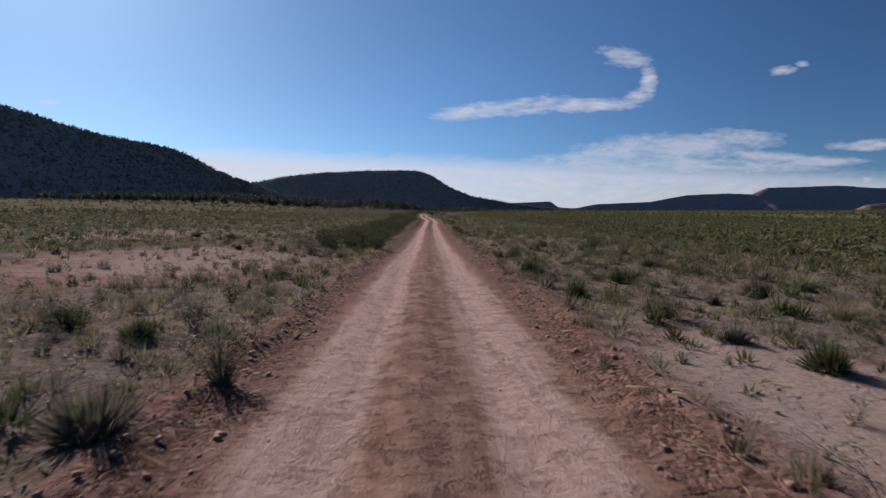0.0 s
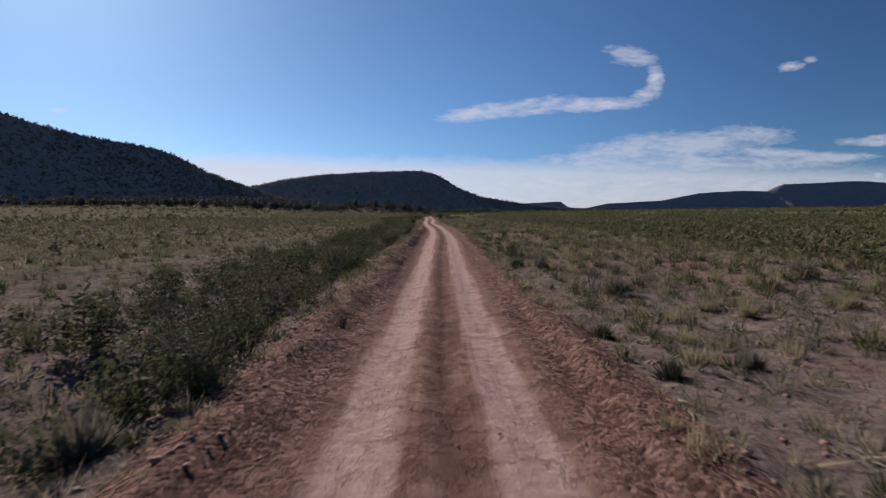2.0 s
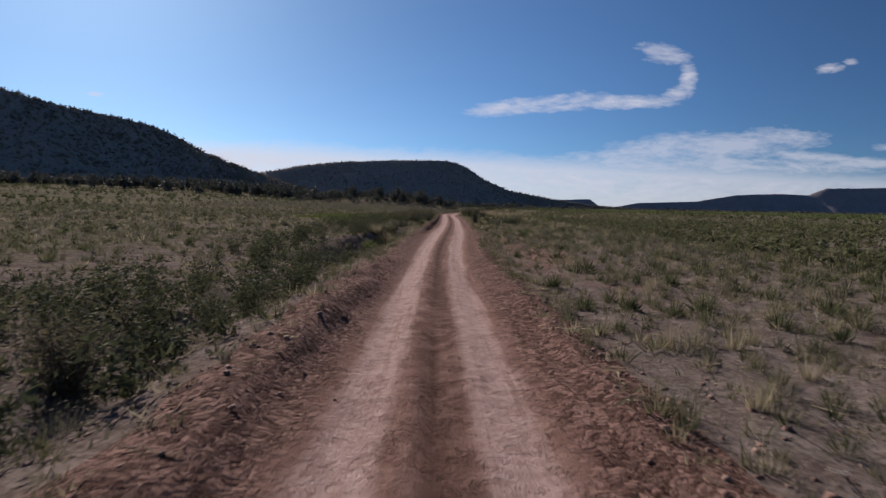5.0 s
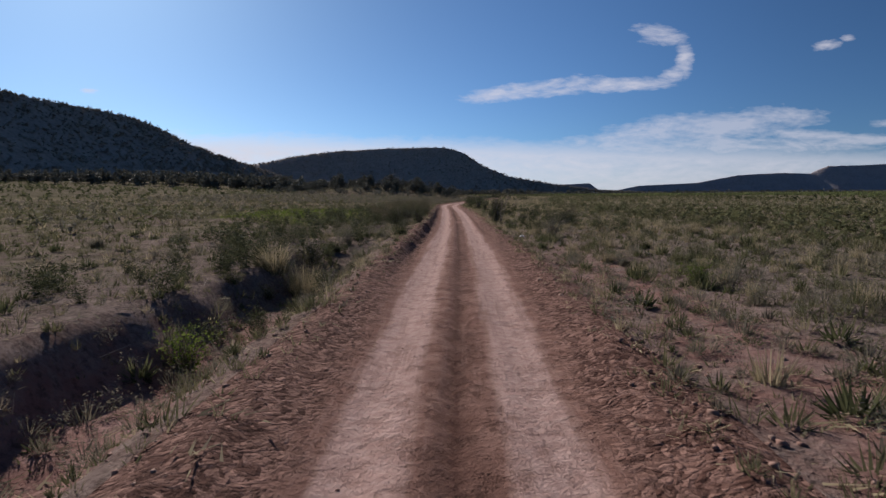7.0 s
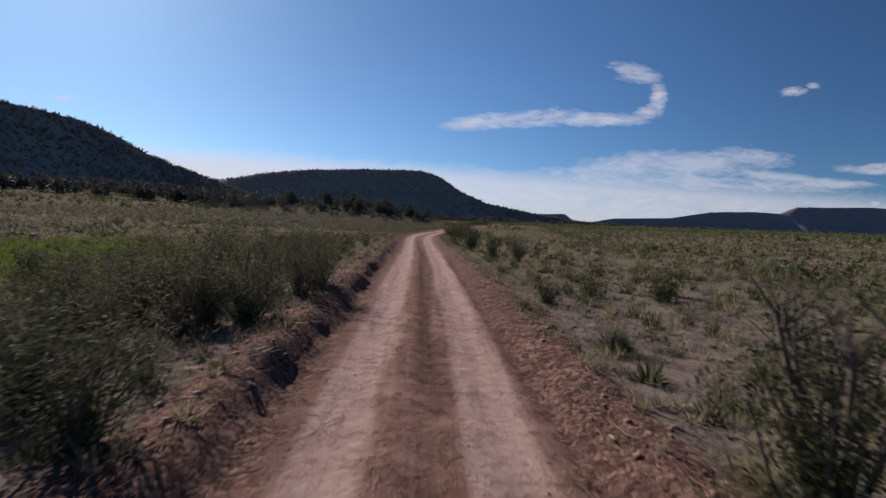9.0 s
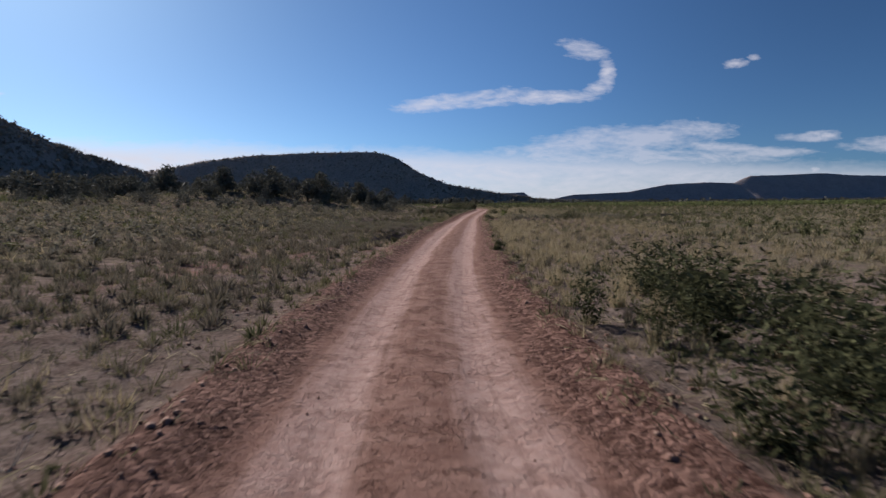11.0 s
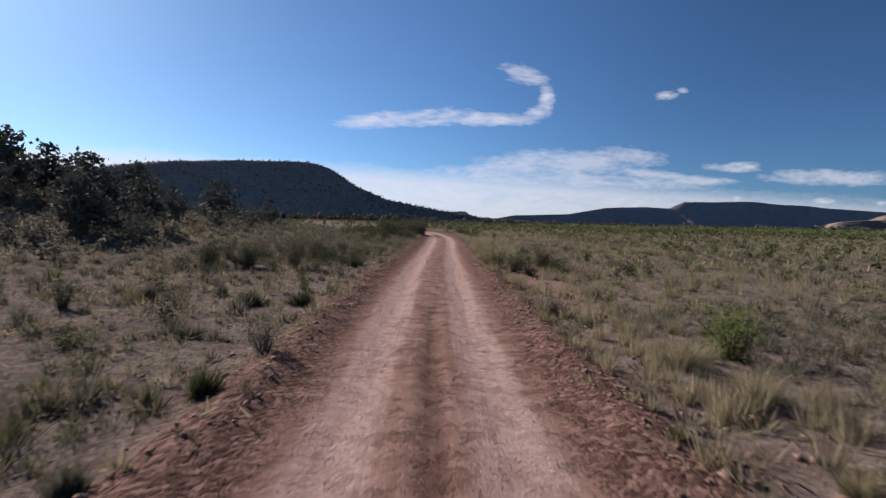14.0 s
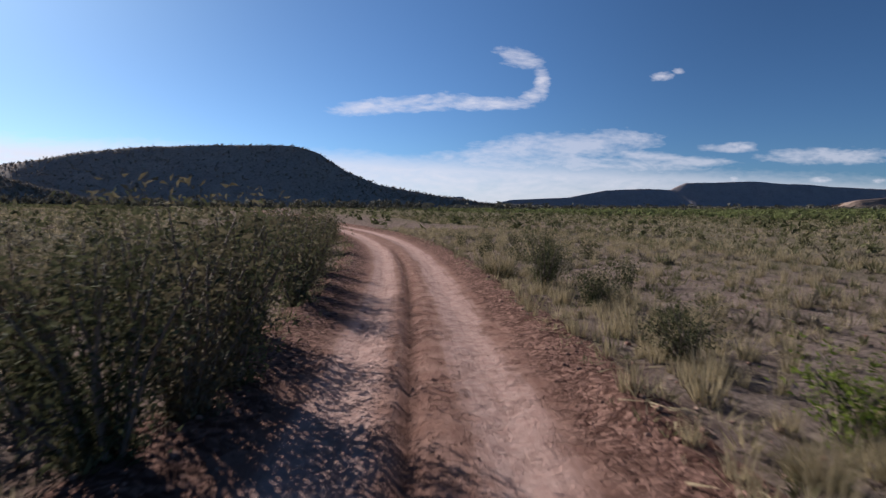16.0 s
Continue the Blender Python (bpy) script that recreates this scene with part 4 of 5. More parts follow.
PLANTS += [
    (3.6, 25.4, 0.60, "s"),
    (-5.2, 27.3, 0.81, "s"),
    (-3.9, 27.3, 0.52, "s"),
    (8.9, 27.4, 0.93, "s"),
    (-2.4, 29.2, 0.83, "s"),
    (-9.3, 30.2, 0.34, "s"),
    (8.2, 30.4, 0.91, "s"),
    (5.2, 30.6, 0.39, "s"),
    (6.2, 32.7, 0.51, "s"),
    (-5.6, 33.5, 0.70, "s"),
    (-3.6, 37.2, 0.98, "s"),
    (-12.2, 38.4, 0.61, "s"),
    (-5.6, 40.3, 0.60, "s"),
    (-15.9, 42.3, 0.56, "s"),
    (3.1, 45.5, 0.33, "s"),
    (-2.8, 46.7, 0.65, "s"),
    (2.7, 48.0, 0.38, "s"),
    (4.8, 48.4, 1.10, "G"),
    (-2.9, 48.5, 0.54, "s"),
    (2.8, 49.0, 0.37, "s"),
    (-5.2, 49.3, 0.59, "s"),
    (2.9, 50.5, 0.39, "s"),
    (-2.8, 50.7, 0.70, "s"),
    (5.1, 51.2, 0.33, "s"),
]
PLANTS += [
    (2.7, 52.8, 0.60, "s"),
    (5.4, 53.2, 0.28, "s"),
    (-6.8, 54.1, 0.35, "s"),
    (-3.3, 54.2, 0.84, "s"),
    (8.0, 54.3, 0.75, "G"),
    (4.5, 55.6, 0.61, "s"),
    (2.6, 57.2, 0.60, "s"),
    (-3.4, 58.3, 1.10, "s"),
    (-8.8, 59.5, 0.33, "s"),
    (-3.0, 61.9, 0.56, "s"),
    (-3.5, 63.6, 0.50, "G"),
    (-2.7, 63.8, 1.10, "s"),
    (2.7, 63.9, 0.33, "s"),
    (3.9, 64.4, 0.32, "s"),
    (-3.7, 65.2, 0.46, "s"),
    (-2.9, 65.8, 0.83, "s"),
    (3.7, 65.9, 0.26, "g"),
    (2.5, 66.2, 0.31, "s"),
    (5.7, 68.0, 0.37, "g"),
    (5.4, 69.0, 0.34, "g"),
    (8.2, 69.1, 0.46, "g"),
    (-3.6, 69.4, 1.30, "s"),
    (4.2, 71.2, 0.61, "s"),
    (10.4, 74.2, 0.81, "s"),
]
PLANTS += [
    (-3.4, 76.1, 1.25, "s"),
    (2.6, 77.4, 0.25, "s"),
    (3.5, 77.9, 0.88, "s"),
    (-3.6, 78.0, 0.97, "s"),
    (2.7, 78.6, 0.48, "s"),
    (5.0, 79.5, 0.31, "g"),
    (-3.5, 80.0, 1.11, "s"),
    (7.2, 81.9, 0.40, "s"),
    (3.0, 82.3, 0.66, "s"),
    (3.1, 83.3, 0.74, "s"),
    (2.8, 90.9, 0.30, "s"),
    (2.6, 92.1, 0.32, "s"),
    (-3.8, 92.9, 0.71, "s"),
    (-3.0, 93.9, 1.24, "s"),
    (4.5, 94.6, 0.51, "g"),
    (-4.0, 94.8, 0.77, "s"),
    (-3.2, 96.7, 0.95, "s"),
    (7.0, 97.3, 0.62, "s"),
    (3.4, 98.7, 0.29, "s"),
    (-3.3, 99.8, 0.98, "s"),
    (4.6, 101.2, 0.76, "s"),
    (-3.3, 104.0, 0.97, "s"),
    (8.0, 104.8, 0.52, "s"),
    (3.3, 106.0, 0.40, "s"),
]
PLANTS += [
    (-2.9, 106.1, 0.48, "s"),
    (2.5, 106.6, 0.25, "s"),
    (3.6, 107.5, 0.61, "g"),
    (-2.8, 108.2, 1.18, "s"),
    (2.8, 108.5, 0.30, "s"),
    (3.7, 109.0, 0.25, "s"),
    (-5.3, 109.5, 0.44, "s"),
    (3.4, 110.7, 0.31, "s"),
    (5.2, 110.9, 0.27, "s"),
    (-2.8, 111.3, 1.00, "s"),
    (-3.6, 111.3, 1.09, "s"),
    (7.5, 112.1, 0.61, "g"),
    (3.3, 121.8, 0.36, "G"),
    (-3.1, 122.7, 0.80, "G"),
    (-2.9, 123.7, 0.74, "s"),
    (5.5, 124.0, 0.43, "g"),
    (-4.8, 124.2, 0.64, "G"),
    (-4.0, 129.4, 1.20, "s"),
    (8.6, 129.4, 0.68, "s"),
    (5.7, 129.7, 1.00, "s"),
    (-5.0, 130.3, 0.64, "s"),
    (5.1, 131.6, 0.85, "s"),
    (-2.9, 136.4, 1.35, "s"),
    (2.5, 136.7, 0.37, "s"),
]
PLANTS += [
    (2.5, 137.6, 0.26, "s"),
    (4.3, 139.0, 0.35, "g"),
    (5.9, 140.0, 0.48, "g"),
    (-3.7, 140.6, 0.78, "s"),
    (-3.3, 140.8, 0.57, "s"),
    (3.2, 141.6, 0.42, "s"),
    (2.9, 141.6, 0.45, "s"),
    (-2.9, 142.1, 0.60, "s"),
    (-5.3, 144.4, 1.09, "s"),
    (-4.1, 151.7, 1.16, "s"),
    (-4.6, 182.2, 0.87, "G"),
    (5.1, 185.1, 0.63, "G"),
    (4.3, 186.7, 0.42, "g"),
    (4.3, 188.0, 0.25, "s"),
    (-3.6, 188.1, 0.50, "g"),
    (6.0, 188.9, 0.34, "s"),
    (4.1, 188.9, 0.36, "g"),
    (-4.4, 189.3, 1.29, "g"),
    (-5.3, 189.5, 1.06, "g"),
    (-7.1, 190.5, 0.68, "s"),
    (6.4, 193.1, 0.33, "s"),
    (-5.2, 193.7, 1.15, "s"),
    (-13.3, 194.3, 0.52, "s"),
    (-4.9, 195.7, 0.53, "s"),
]
PLANTS += [
    (-4.5, 197.0, 0.73, "s"),
    (-11.6, 197.3, 0.60, "s"),
    (3.9, 198.3, 0.31, "g"),
    (-2.5, 198.5, 0.46, "s"),
    (-3.4, 198.6, 0.36, "s"),
    (-10.1, 199.5, 0.55, "s"),
    (4.2, 199.5, 1.07, "s"),
    (11.8, 199.8, 0.52, "g"),
    (10.7, 200.1, 0.62, "g"),
    (9.9, 200.6, 0.63, "g"),
    (3.8, 201.6, 0.66, "s"),
    (7.3, 202.3, 0.54, "g"),
    (4.5, 206.5, 0.64, "s"),
    (-2.2, 207.1, 1.05, "s"),
    (6.3, 208.6, 1.15, "s"),
    (-3.7, 209.0, 1.18, "s"),
    (7.4, 212.2, 1.31, "s"),
    (2.6, 213.9, 0.43, "g"),
    (-2.6, 214.0, 1.16, "s"),
    (-3.8, 215.4, 1.12, "s"),
    (-3.0, 215.9, 0.84, "s"),
    (4.8, 216.2, 0.72, "s"),
    (5.8, 218.6, 0.44, "s"),
    (3.1, 219.0, 0.54, "s"),
]
PLANTS += [
    (-2.9, 219.4, 1.02, "s"),
    (-2.7, 222.7, 1.36, "s"),
    (-4.8, 223.6, 1.62, "s"),
    (-2.5, 223.8, 1.27, "s"),
    (3.1, 224.4, 0.72, "s"),
    (-2.7, 224.7, 1.42, "s"),
    (-5.4, 226.6, 1.58, "s"),
    (4.8, 226.7, 0.81, "s"),
    (3.6, 240.3, 1.44, "s"),
    (5.0, 241.1, 1.57, "s"),
    (3.4, 249.5, 1.68, "s"),
    (2.6, 294.5, 0.25, "s"),
    (2.4, 295.9, 0.25, "g"),
    (2.1, 297.3, 0.33, "s"),
    (-4.0, 297.3, 0.25, "g"),
    (5.2, 299.3, 0.25, "s"),
    (2.3, 300.4, 0.28, "s"),
    (4.2, 302.0, 0.25, "s"),
    (-2.8, 304.7, 0.39, "s"),
    (-2.9, 313.4, 1.05, "s"),
    (-3.5, 314.3, 0.28, "s"),
    (6.0, 315.0, 0.36, "g"),
    (3.5, 315.8, 0.38, "g"),
    (-14.9, 317.0, 0.35, "s"),
]
PLANTS += [
    (2.9, 325.9, 0.25, "g"),
    (4.0, 326.6, 0.25, "g"),
    (2.8, 327.7, 0.28, "g"),
    (-3.3, 328.0, 0.25, "s"),
    (2.6, 328.7, 0.28, "g"),
    (6.5, 329.0, 0.36, "g"),
    (3.9, 329.2, 0.85, "g"),
    (-3.8, 329.7, 0.25, "s"),
    (5.8, 329.8, 0.34, "g"),
    (5.6, 330.8, 0.25, "g"),
    (-4.0, 330.8, 0.25, "s"),
    (2.7, 332.4, 0.37, "s"),
    (3.3, 349.6, 0.30, "g"),
    (-2.6, 350.5, 0.33, "s"),
    (3.7, 351.7, 0.50, "g"),
    (-2.5, 352.8, 0.38, "s"),
    (3.5, 353.2, 0.54, "g"),
    (4.5, 353.7, 0.92, "G"),
    (-2.3, 354.4, 0.62, "s"),
    (3.5, 355.5, 0.39, "g"),
    (2.7, 358.0, 0.48, "s"),
    (-7.2, 358.6, 0.65, "s"),
    (-2.9, 359.5, 0.44, "s"),
    (-4.0, 359.6, 0.43, "s"),
]
PLANTS += [
    (-6.3, 360.1, 0.50, "s"),
    (4.2, 360.7, 0.60, "g"),
    (3.1, 368.6, 0.91, "s"),
    (-3.2, 369.6, 0.38, "s"),
    (4.6, 370.0, 1.38, "s"),
    (-3.2, 370.8, 0.33, "s"),
    (2.5, 371.0, 1.42, "g"),
    (-4.6, 371.0, 0.92, "s"),
    (3.6, 371.2, 0.65, "g"),
    (2.8, 375.6, 0.97, "s"),
    (3.5, 385.1, 0.39, "g"),
    (2.9, 386.2, 0.71, "g"),
    (-2.7, 386.5, 0.39, "s"),
    (-3.4, 387.5, 0.34, "s"),
    (3.1, 388.1, 0.62, "g"),
    (-2.8, 388.5, 0.27, "s"),
    (3.5, 390.9, 0.62, "g"),
    (3.3, 392.6, 1.09, "g"),
    (3.9, 399.1, 0.91, "g"),
    (3.1, 400.6, 0.28, "g"),
    (3.4, 402.2, 0.38, "g"),
    (-3.5, 404.0, 0.65, "s"),
    (3.3, 404.8, 0.43, "s"),
    (-3.2, 405.0, 0.90, "s"),
]
PLANTS += [
    (-3.0, 407.4, 0.79, "s"),
    (3.3, 407.9, 0.58, "s"),
    (2.8, 414.8, 0.44, "g"),
    (3.7, 415.5, 1.04, "G"),
    (-2.3, 415.9, 1.77, "s"),
    (-2.1, 416.9, 1.97, "s"),
    (-2.0, 417.8, 1.79, "s"),
    (-4.0, 418.2, 1.91, "s"),
    (3.5, 418.3, 0.88, "s"),
    (-3.5, 419.5, 2.10, "s"),
    (4.1, 419.9, 0.54, "s"),
    (-2.5, 420.0, 1.96, "s"),
    (3.8, 422.7, 0.81, "s"),
    (-2.3, 423.1, 1.84, "s"),
    (-2.5, 424.5, 1.93, "s"),
    (3.0, 424.5, 1.42, "s"),
    (-2.6, 426.2, 2.34, "s"),
    (3.6, 426.4, 1.19, "s"),
    (2.5, 427.5, 0.95, "g"),
    (-2.7, 428.7, 1.68, "s"),
]
for d, y, tall, key in PLANTS:
    tall = min(tall, 2.0) * (1.12 if key == "g" else 1.0)
    plant("t" if key == "s" and tall > 1.15 else "c" if key == "s" and tall < 0.62 else key, float(track_x(y)) + d, y, max(tall, 0.28))



def make_dead_shrub(seed):
    """Bare branching twigs, one metre tall."""
    r = np.random.default_rng(seed)
    root = tagged(new("dead_shrub"), "bare dead shrub with bleached branching twigs", "shrub", "dead shrubs beside the track")
    stem, twigs = [], []
    for i in range(6):
        a = i * 1.05 + r.normal(0, 0.3)
        top = np.array([math.cos(a) * 0.22, math.sin(a) * 0.22, r.uniform(0.5, 0.72)])
        stem.append(tube((0.02 * math.cos(a), 0.02 * math.sin(a), -0.05), top, 0.016, 0.009, 4))
        for c in range(5):
            foot = top * r.uniform(0.55, 1.0)
            tip = foot + np.array([r.normal(0, 0.12), r.normal(0, 0.12), r.uniform(0.14, 0.34)])
            twigs.append(tube(foot, tip, 0.007, 0.002, 3))
    for name, bits in (("woody_base", stem), ("twigs", twigs)):
        ob = new(name, mesh_from(name, *joined(bits), M_WOOD, False))
        ob.parent = root
    return root


for i, (d, y, tall) in enumerate([(2.9, 213.4, 2.3), (3.7, 119.2, 1.15), (3.6, 71.0, 0.9)]):
    ob = make_dead_shrub(170 + i)
    x = float(track_x(y)) + d
    ob.matrix_basis = pose(x, y, float(height(np.array([d]), np.array([y]))[0]) - 0.02, 0, 0, 40 * i) @ Matrix.Diagonal((tall, tall, tall, 1))
plant("t", float(track_x(213.2)) + 2.7, 213.2, 1.6)
ROWS = []
# rows of shrubs close along the western edge: from, to, offsets, number, heights, kind
for y0, y1, d0, d1, n, h0, h1, key in [(29.9, 98.0, -6.5, -2.6, 92, 0.5, 1.05, "s"), (212, 223, -7.5, -3.0, 16, 0.9, 1.5, "t"), (367, 376, -9.5, -5.0, 9, 0.8, 1.3, "t"), (397, 413, -6.5, -2.4, 24, 0.5, 1.0, "s"), (166.2, 192.0, -9, -5.6, 22, 0.5, 1.1, "s"), (98.0, 166.2, -7, -3.0, 80, 0.5, 1.05, "s"), (214.8, 233.7, -6.5, -3.6, 14, 0.9, 1.4, "t"),
                                       (407.8, 450.9, -6.8, -2.8, 63, 1.0, 1.75, "t"), (386.4, 413.8, -7, -3.4, 21, 0.5, 0.9, "s"), (349.2, 379.9, -8, -3.4, 17, 0.35, 0.7, "s"),
                                       (405.8, 442.9, 3.0, 7.0, 17, 0.6, 1.0, "s"), (336.5, 340.0, 8.5, 14.0, 9, 0.7, 1.2, "s"), (34.0, 62.0, -5.0, -2.5, 26, 0.4, 0.8, "s"), (204.6, 243.7, 3.4, 8, 16, 0.6, 1.0, "s"), (256.1, 288.2, 2.9, 7.5, 23, 0.8, 1.2, "s"), (267.8, 288.2, 2.7, 5.0, 20, 1.1, 1.4, "s"), (345.6, 348.2, 2.1, 3.6, 6, 0.35, 0.6, "s"), (335.2, 348.4, -11, -4.5, 8, 0.6, 1.1, "G"), (335.2, 351.1, -9, -3.6, 9, 0.5, 0.9, "s")]:
    for i in range(n):
        y, d = rng.uniform(y0, y1), rng.uniform(d0, d1)
        if key == "s":
            ROWS.append((float(track_x(y)) + d, y, rng.uniform(h0, h1)))
        else:
            plant(key, float(track_x(y)) + d, y, rng.uniform(h0, h1))
# lower shrubs filling the verges between them: from, to, offsets, number, heights
verge = np.random.default_rng(77)
for y0, y1, d0, d1, n, h0, h1 in [(194, 214, -9, -2.7, 40, 0.30, 0.75), (201, 215, 3.0, 8.0, 16, 0.4, 0.9), (365, 381, -8.5, -2.6, 34, 0.30, 0.75), (366, 380, 3.2, 8.5, 16, 0.4, 0.9), (183, 193, -7, -3.2, 18, 0.3, 0.8), (2, 24, -8, -3.0, 22, 0.25, 0.6)]:
    for i in range(n):
        y, d = verge.uniform(y0, y1), verge.uniform(d0, d1)
        ROWS.append((float(track_x(y)) + d, y, verge.uniform(h0, h1)))
rx, ry, rh = np.array(ROWS).T
scatter("shrub_row", [shrub_shape(150 + i, 720, 0.058, 19, single=True, low=0.05)[1] for i in range(4)], rx, ry, height(rx - track_x(ry), ry) - 0.02, rh, M_SHRUB, "loose rows of dark olive shrubs along the track", "shrub", 324)

# ---- cover of grass and scrub ----
T_NEAR = [blades(17, 200 + i, 0.32, 0.042, 0.9, False) for i in range(2)] + [mound(28, 204 + i, 0.031) for i in range(2)]
T_MID = [blades(7, 210 + i, 0.34, 0.15, 0.8, False) for i in range(4)]
S_NEAR = [shrub_shape(220 + i, 70, 0.11, 9, single=True)[1] for i in range(3)] + [mound(54, 224 + i, 0.036) for i in range(3)]


def fuzzy_mound(seed):
    """A low bush: a dome of fine twigs with small leaves over it."""
    v, f = mound(72, seed, 0.013)
    r = np.random.default_rng(seed + 1)
    leafy = v[2::3] * r.uniform(0.70, 1.02, (len(v) // 3, 1)) + r.normal(0, 0.03, (len(v) // 3, 3))
    return joined([(v, f), quad_cloud(leafy, 0.068, seed + 2, single=True)])


S_CLOSE = [fuzzy_mound(290 + i) for i in range(5)] + [shrub_shape(296 + i, 130, 0.070, 11, single=True)[1] for i in range(2)]


def scatter_scrub(p, lo, hi, material, label, seed):
    """Scrub, in finer detail where it stands near the track."""
    near = np.abs(p[0] - track_x(p[1])) < 8.0
    for flag, shapes in ((True, S_CLOSE), (False, S_NEAR)):
        q = [a[near == flag] for a in p]
        if len(q[0]):
            scatter("low_scrub", shapes, *q, rng.uniform(lo, hi, len(q[0])), material, label, "shrub", seed + 40 * flag)

S_MID = [shrub_shape(230 + i, 24, 0.29, 6, single=True)[1] for i in range(4)]
S_FAR = [shrub_shape(240 + i, 11, 0.5, 4, single=True)[1] for i in range(4)]

p = stack(sow(12500, -3, 462, 1.9, 14, 1.9, power=1.2), sow(10500, -3, 462, -14, -1.9, 1.9, power=0.8))
tone = fbm(p[0] / 7.0, p[1] / 7.0, 2, 81) + np.where((p[0] > track_x(p[1])) & (p[1] > 270), 0.14, np.where(p[0] > track_x(p[1]), -0.04, -0.12))
straw = rng.random(len(tone)) < np.clip((tone - 0.35) * 3, 0.05, 0.95)
for flag, mat, text in ((True, M_STRAW, "short dry straw-coloured bunch grass"), (False, M_TUFT, "short olive-green bunch grass")):
    q = [a[straw == flag] for a in p]
    scatter("bunch_grass", T_NEAR, *q, rng.uniform(0.14, 0.40, len(q[0])), mat, text, "grass", 301 + flag)
MOUNDS = [mound(56, 280 + i, 0.042) for i in range(4)]
p = stack(sow(1449, -3, 277, 2.9, 20, power=1.2, need=0.25), sow(724, -3, 277, -18, -3.0, power=0.8))
scatter("grass_mounds", MOUNDS, *p, rng.uniform(0.22, 0.5, len(p[0])), M_SCRUB, "rounded dull olive cushions of grass", "grass", 326)
p = stack(sow(836, 277, 462, 3.2, 20, power=1.2), sow(1494, 279, 414, -26, -3.4, power=0.7), sow(629, 284, 321, -13, -3.0, need=0.1))
scatter("grass_mounds", MOUNDS, *p, rng.uniform(0.2, 0.46, len(p[0])), M_MOUND, "rounded grey-brown cushions of dry grass", "grass", 327)
p = stack(sow(2300, 272, 462, 2.9, 16, power=1.3), sow(725, 60, 272, 3.2, 14))
p = stack(p, sow(430, 346, 425, 2.0, 4.6, 2.3), sow(260, 284, 330, 2.6, 6.0, 2.4))
scatter("tall_bunch_grass", [blades(56, 250 + i, 0.2, 0.022, 0.42, False) for i in range(3)], *p, rng.uniform(0.24, 0.58, len(p[0])), M_STRAW, "tall straw-coloured bunch grass", "grass", 318)
p = stack(sow(18704, -3, 462, 1.8, 11, 1.75, 0.2, 1.2), sow(17368, -3, 462, -11, -1.8, 1.75, 0.2, 0.8))
half = rng.random(len(p[0])) < 0.5
T_TINY = [blades(7, 260 + i, 0.5, 0.12, 0.8, False) for i in range(4)]
for flag, mat, text in ((True, M_STRAW, "thin dry stubble on the soil"), (False, M_TUFT, "thin olive stubble on the soil")):
    q = [a[half == flag] for a in p]
    scatter("stubble", T_TINY, *q, rng.uniform(0.06, 0.16, len(q[0])), mat, text, "grass", 319 + flag)
SMALL = [mound(30, 340 + i, 0.055) for i in range(4)]
p = stack(sow(2600, -3, 462, -9, -2.2, 2.3, 0.0, 0.7), sow(2000, -3, 462, 2.2, 9, 2.3, 0.0, 1.3))
pick = rng.random(len(p[0]))
for lo, hi, mat, text, seed in ((0.0, 0.4, M_MOUND, "small dry grey-brown cushions on the verge", 341), (0.4, 0.75, M_TUFT, "small olive cushions on the verge", 342), (0.75, 1.0, M_SHRUB, "small dark cushions on the verge", 343)):
    q = [a[(pick >= lo) & (pick < hi)] for a in p]
    scatter("verge_cushions", SMALL, *q, rng.uniform(0.10, 0.30, len(q[0])), mat, text, "shrub", seed)


def fallen_straw(seed):
    """A few dead blades and twigs lying on the soil."""
    r = np.random.default_rng(seed)
    bits = []
    for i in range(6):
        a, reach, lift = r.uniform(0, 6.283), r.uniform(0.35, 1.0), r.uniform(0.02, 0.22)
        p0 = np.array([r.normal(0, 0.4), r.normal(0, 0.4), 0.03])
        p1 = p0 + np.array([math.cos(a) * reach, math.sin(a) * reach, lift])
        w = np.array([-math.sin(a), math.cos(a), 0.3]) * r.uniform(0.02, 0.05)
        bits.append((np.array([p0 - w, p0 + w, p1]), np.array([(0, 1, 2)])))
    return joined(bits)


STRAWS = [fallen_straw(350 + i) for i in range(6)]
p = stack(sow(9000, -3, 450, -8, -1.9, 2.0, -0.2, 0.7), sow(8000, -3, 450, 1.9, 8, 2.0, -0.2, 1.4))
pick = rng.random(len(p[0])) < 0.6
for flag, mat, text, seed in ((True, M_STRAW, "pale dead straw fallen on the soil", 360), (False, M_BRUSH, "dark dead twigs fallen on the soil", 361)):
    q = [a[pick == flag] for a in p]
    scatter("fallen_straw", STRAWS, *q, rng.uniform(0.12, 0.38, len(q[0])), mat, text, "straw", seed)
p = stack(sow(369, 30, 174, -6.8, -2.9, need=0.2), sow(169, 191, 257, -12, -3.2, need=0.2), sow(183, 406, 462, -10, -3.2, need=0.2))
scatter("shrub_thicket", [shrub_shape(270 + i, 220, 0.09, 10, single=True)[1] for i in range(4)], *p, rng.uniform(0.5, 1.05, len(p[0])), M_SHRUB, "thicket of dark shrubs along the track", "shrub", 321)
p = stack(sow(37210, -3, 527, 13.5, 85, power=1.6), sow(32078, -3, 527, -85, -13.5, power=0.65))
straw = rng.random(len(p[0])) < np.where(p[1] > 270, np.where(p[0] > track_x(p[1]), 0.36, 0.45), 0.12)
for flag, mat, text in ((True, M_STRAW, "pale grass tufts over the plain"), (False, M_TUFT, "olive grass tufts over the plain")):
    q = [a[straw == flag] for a in p]
    scatter("bunch_grass", T_MID, *q, rng.uniform(0.2, 0.45, len(q[0])), mat, text, "grass", 303 + flag)

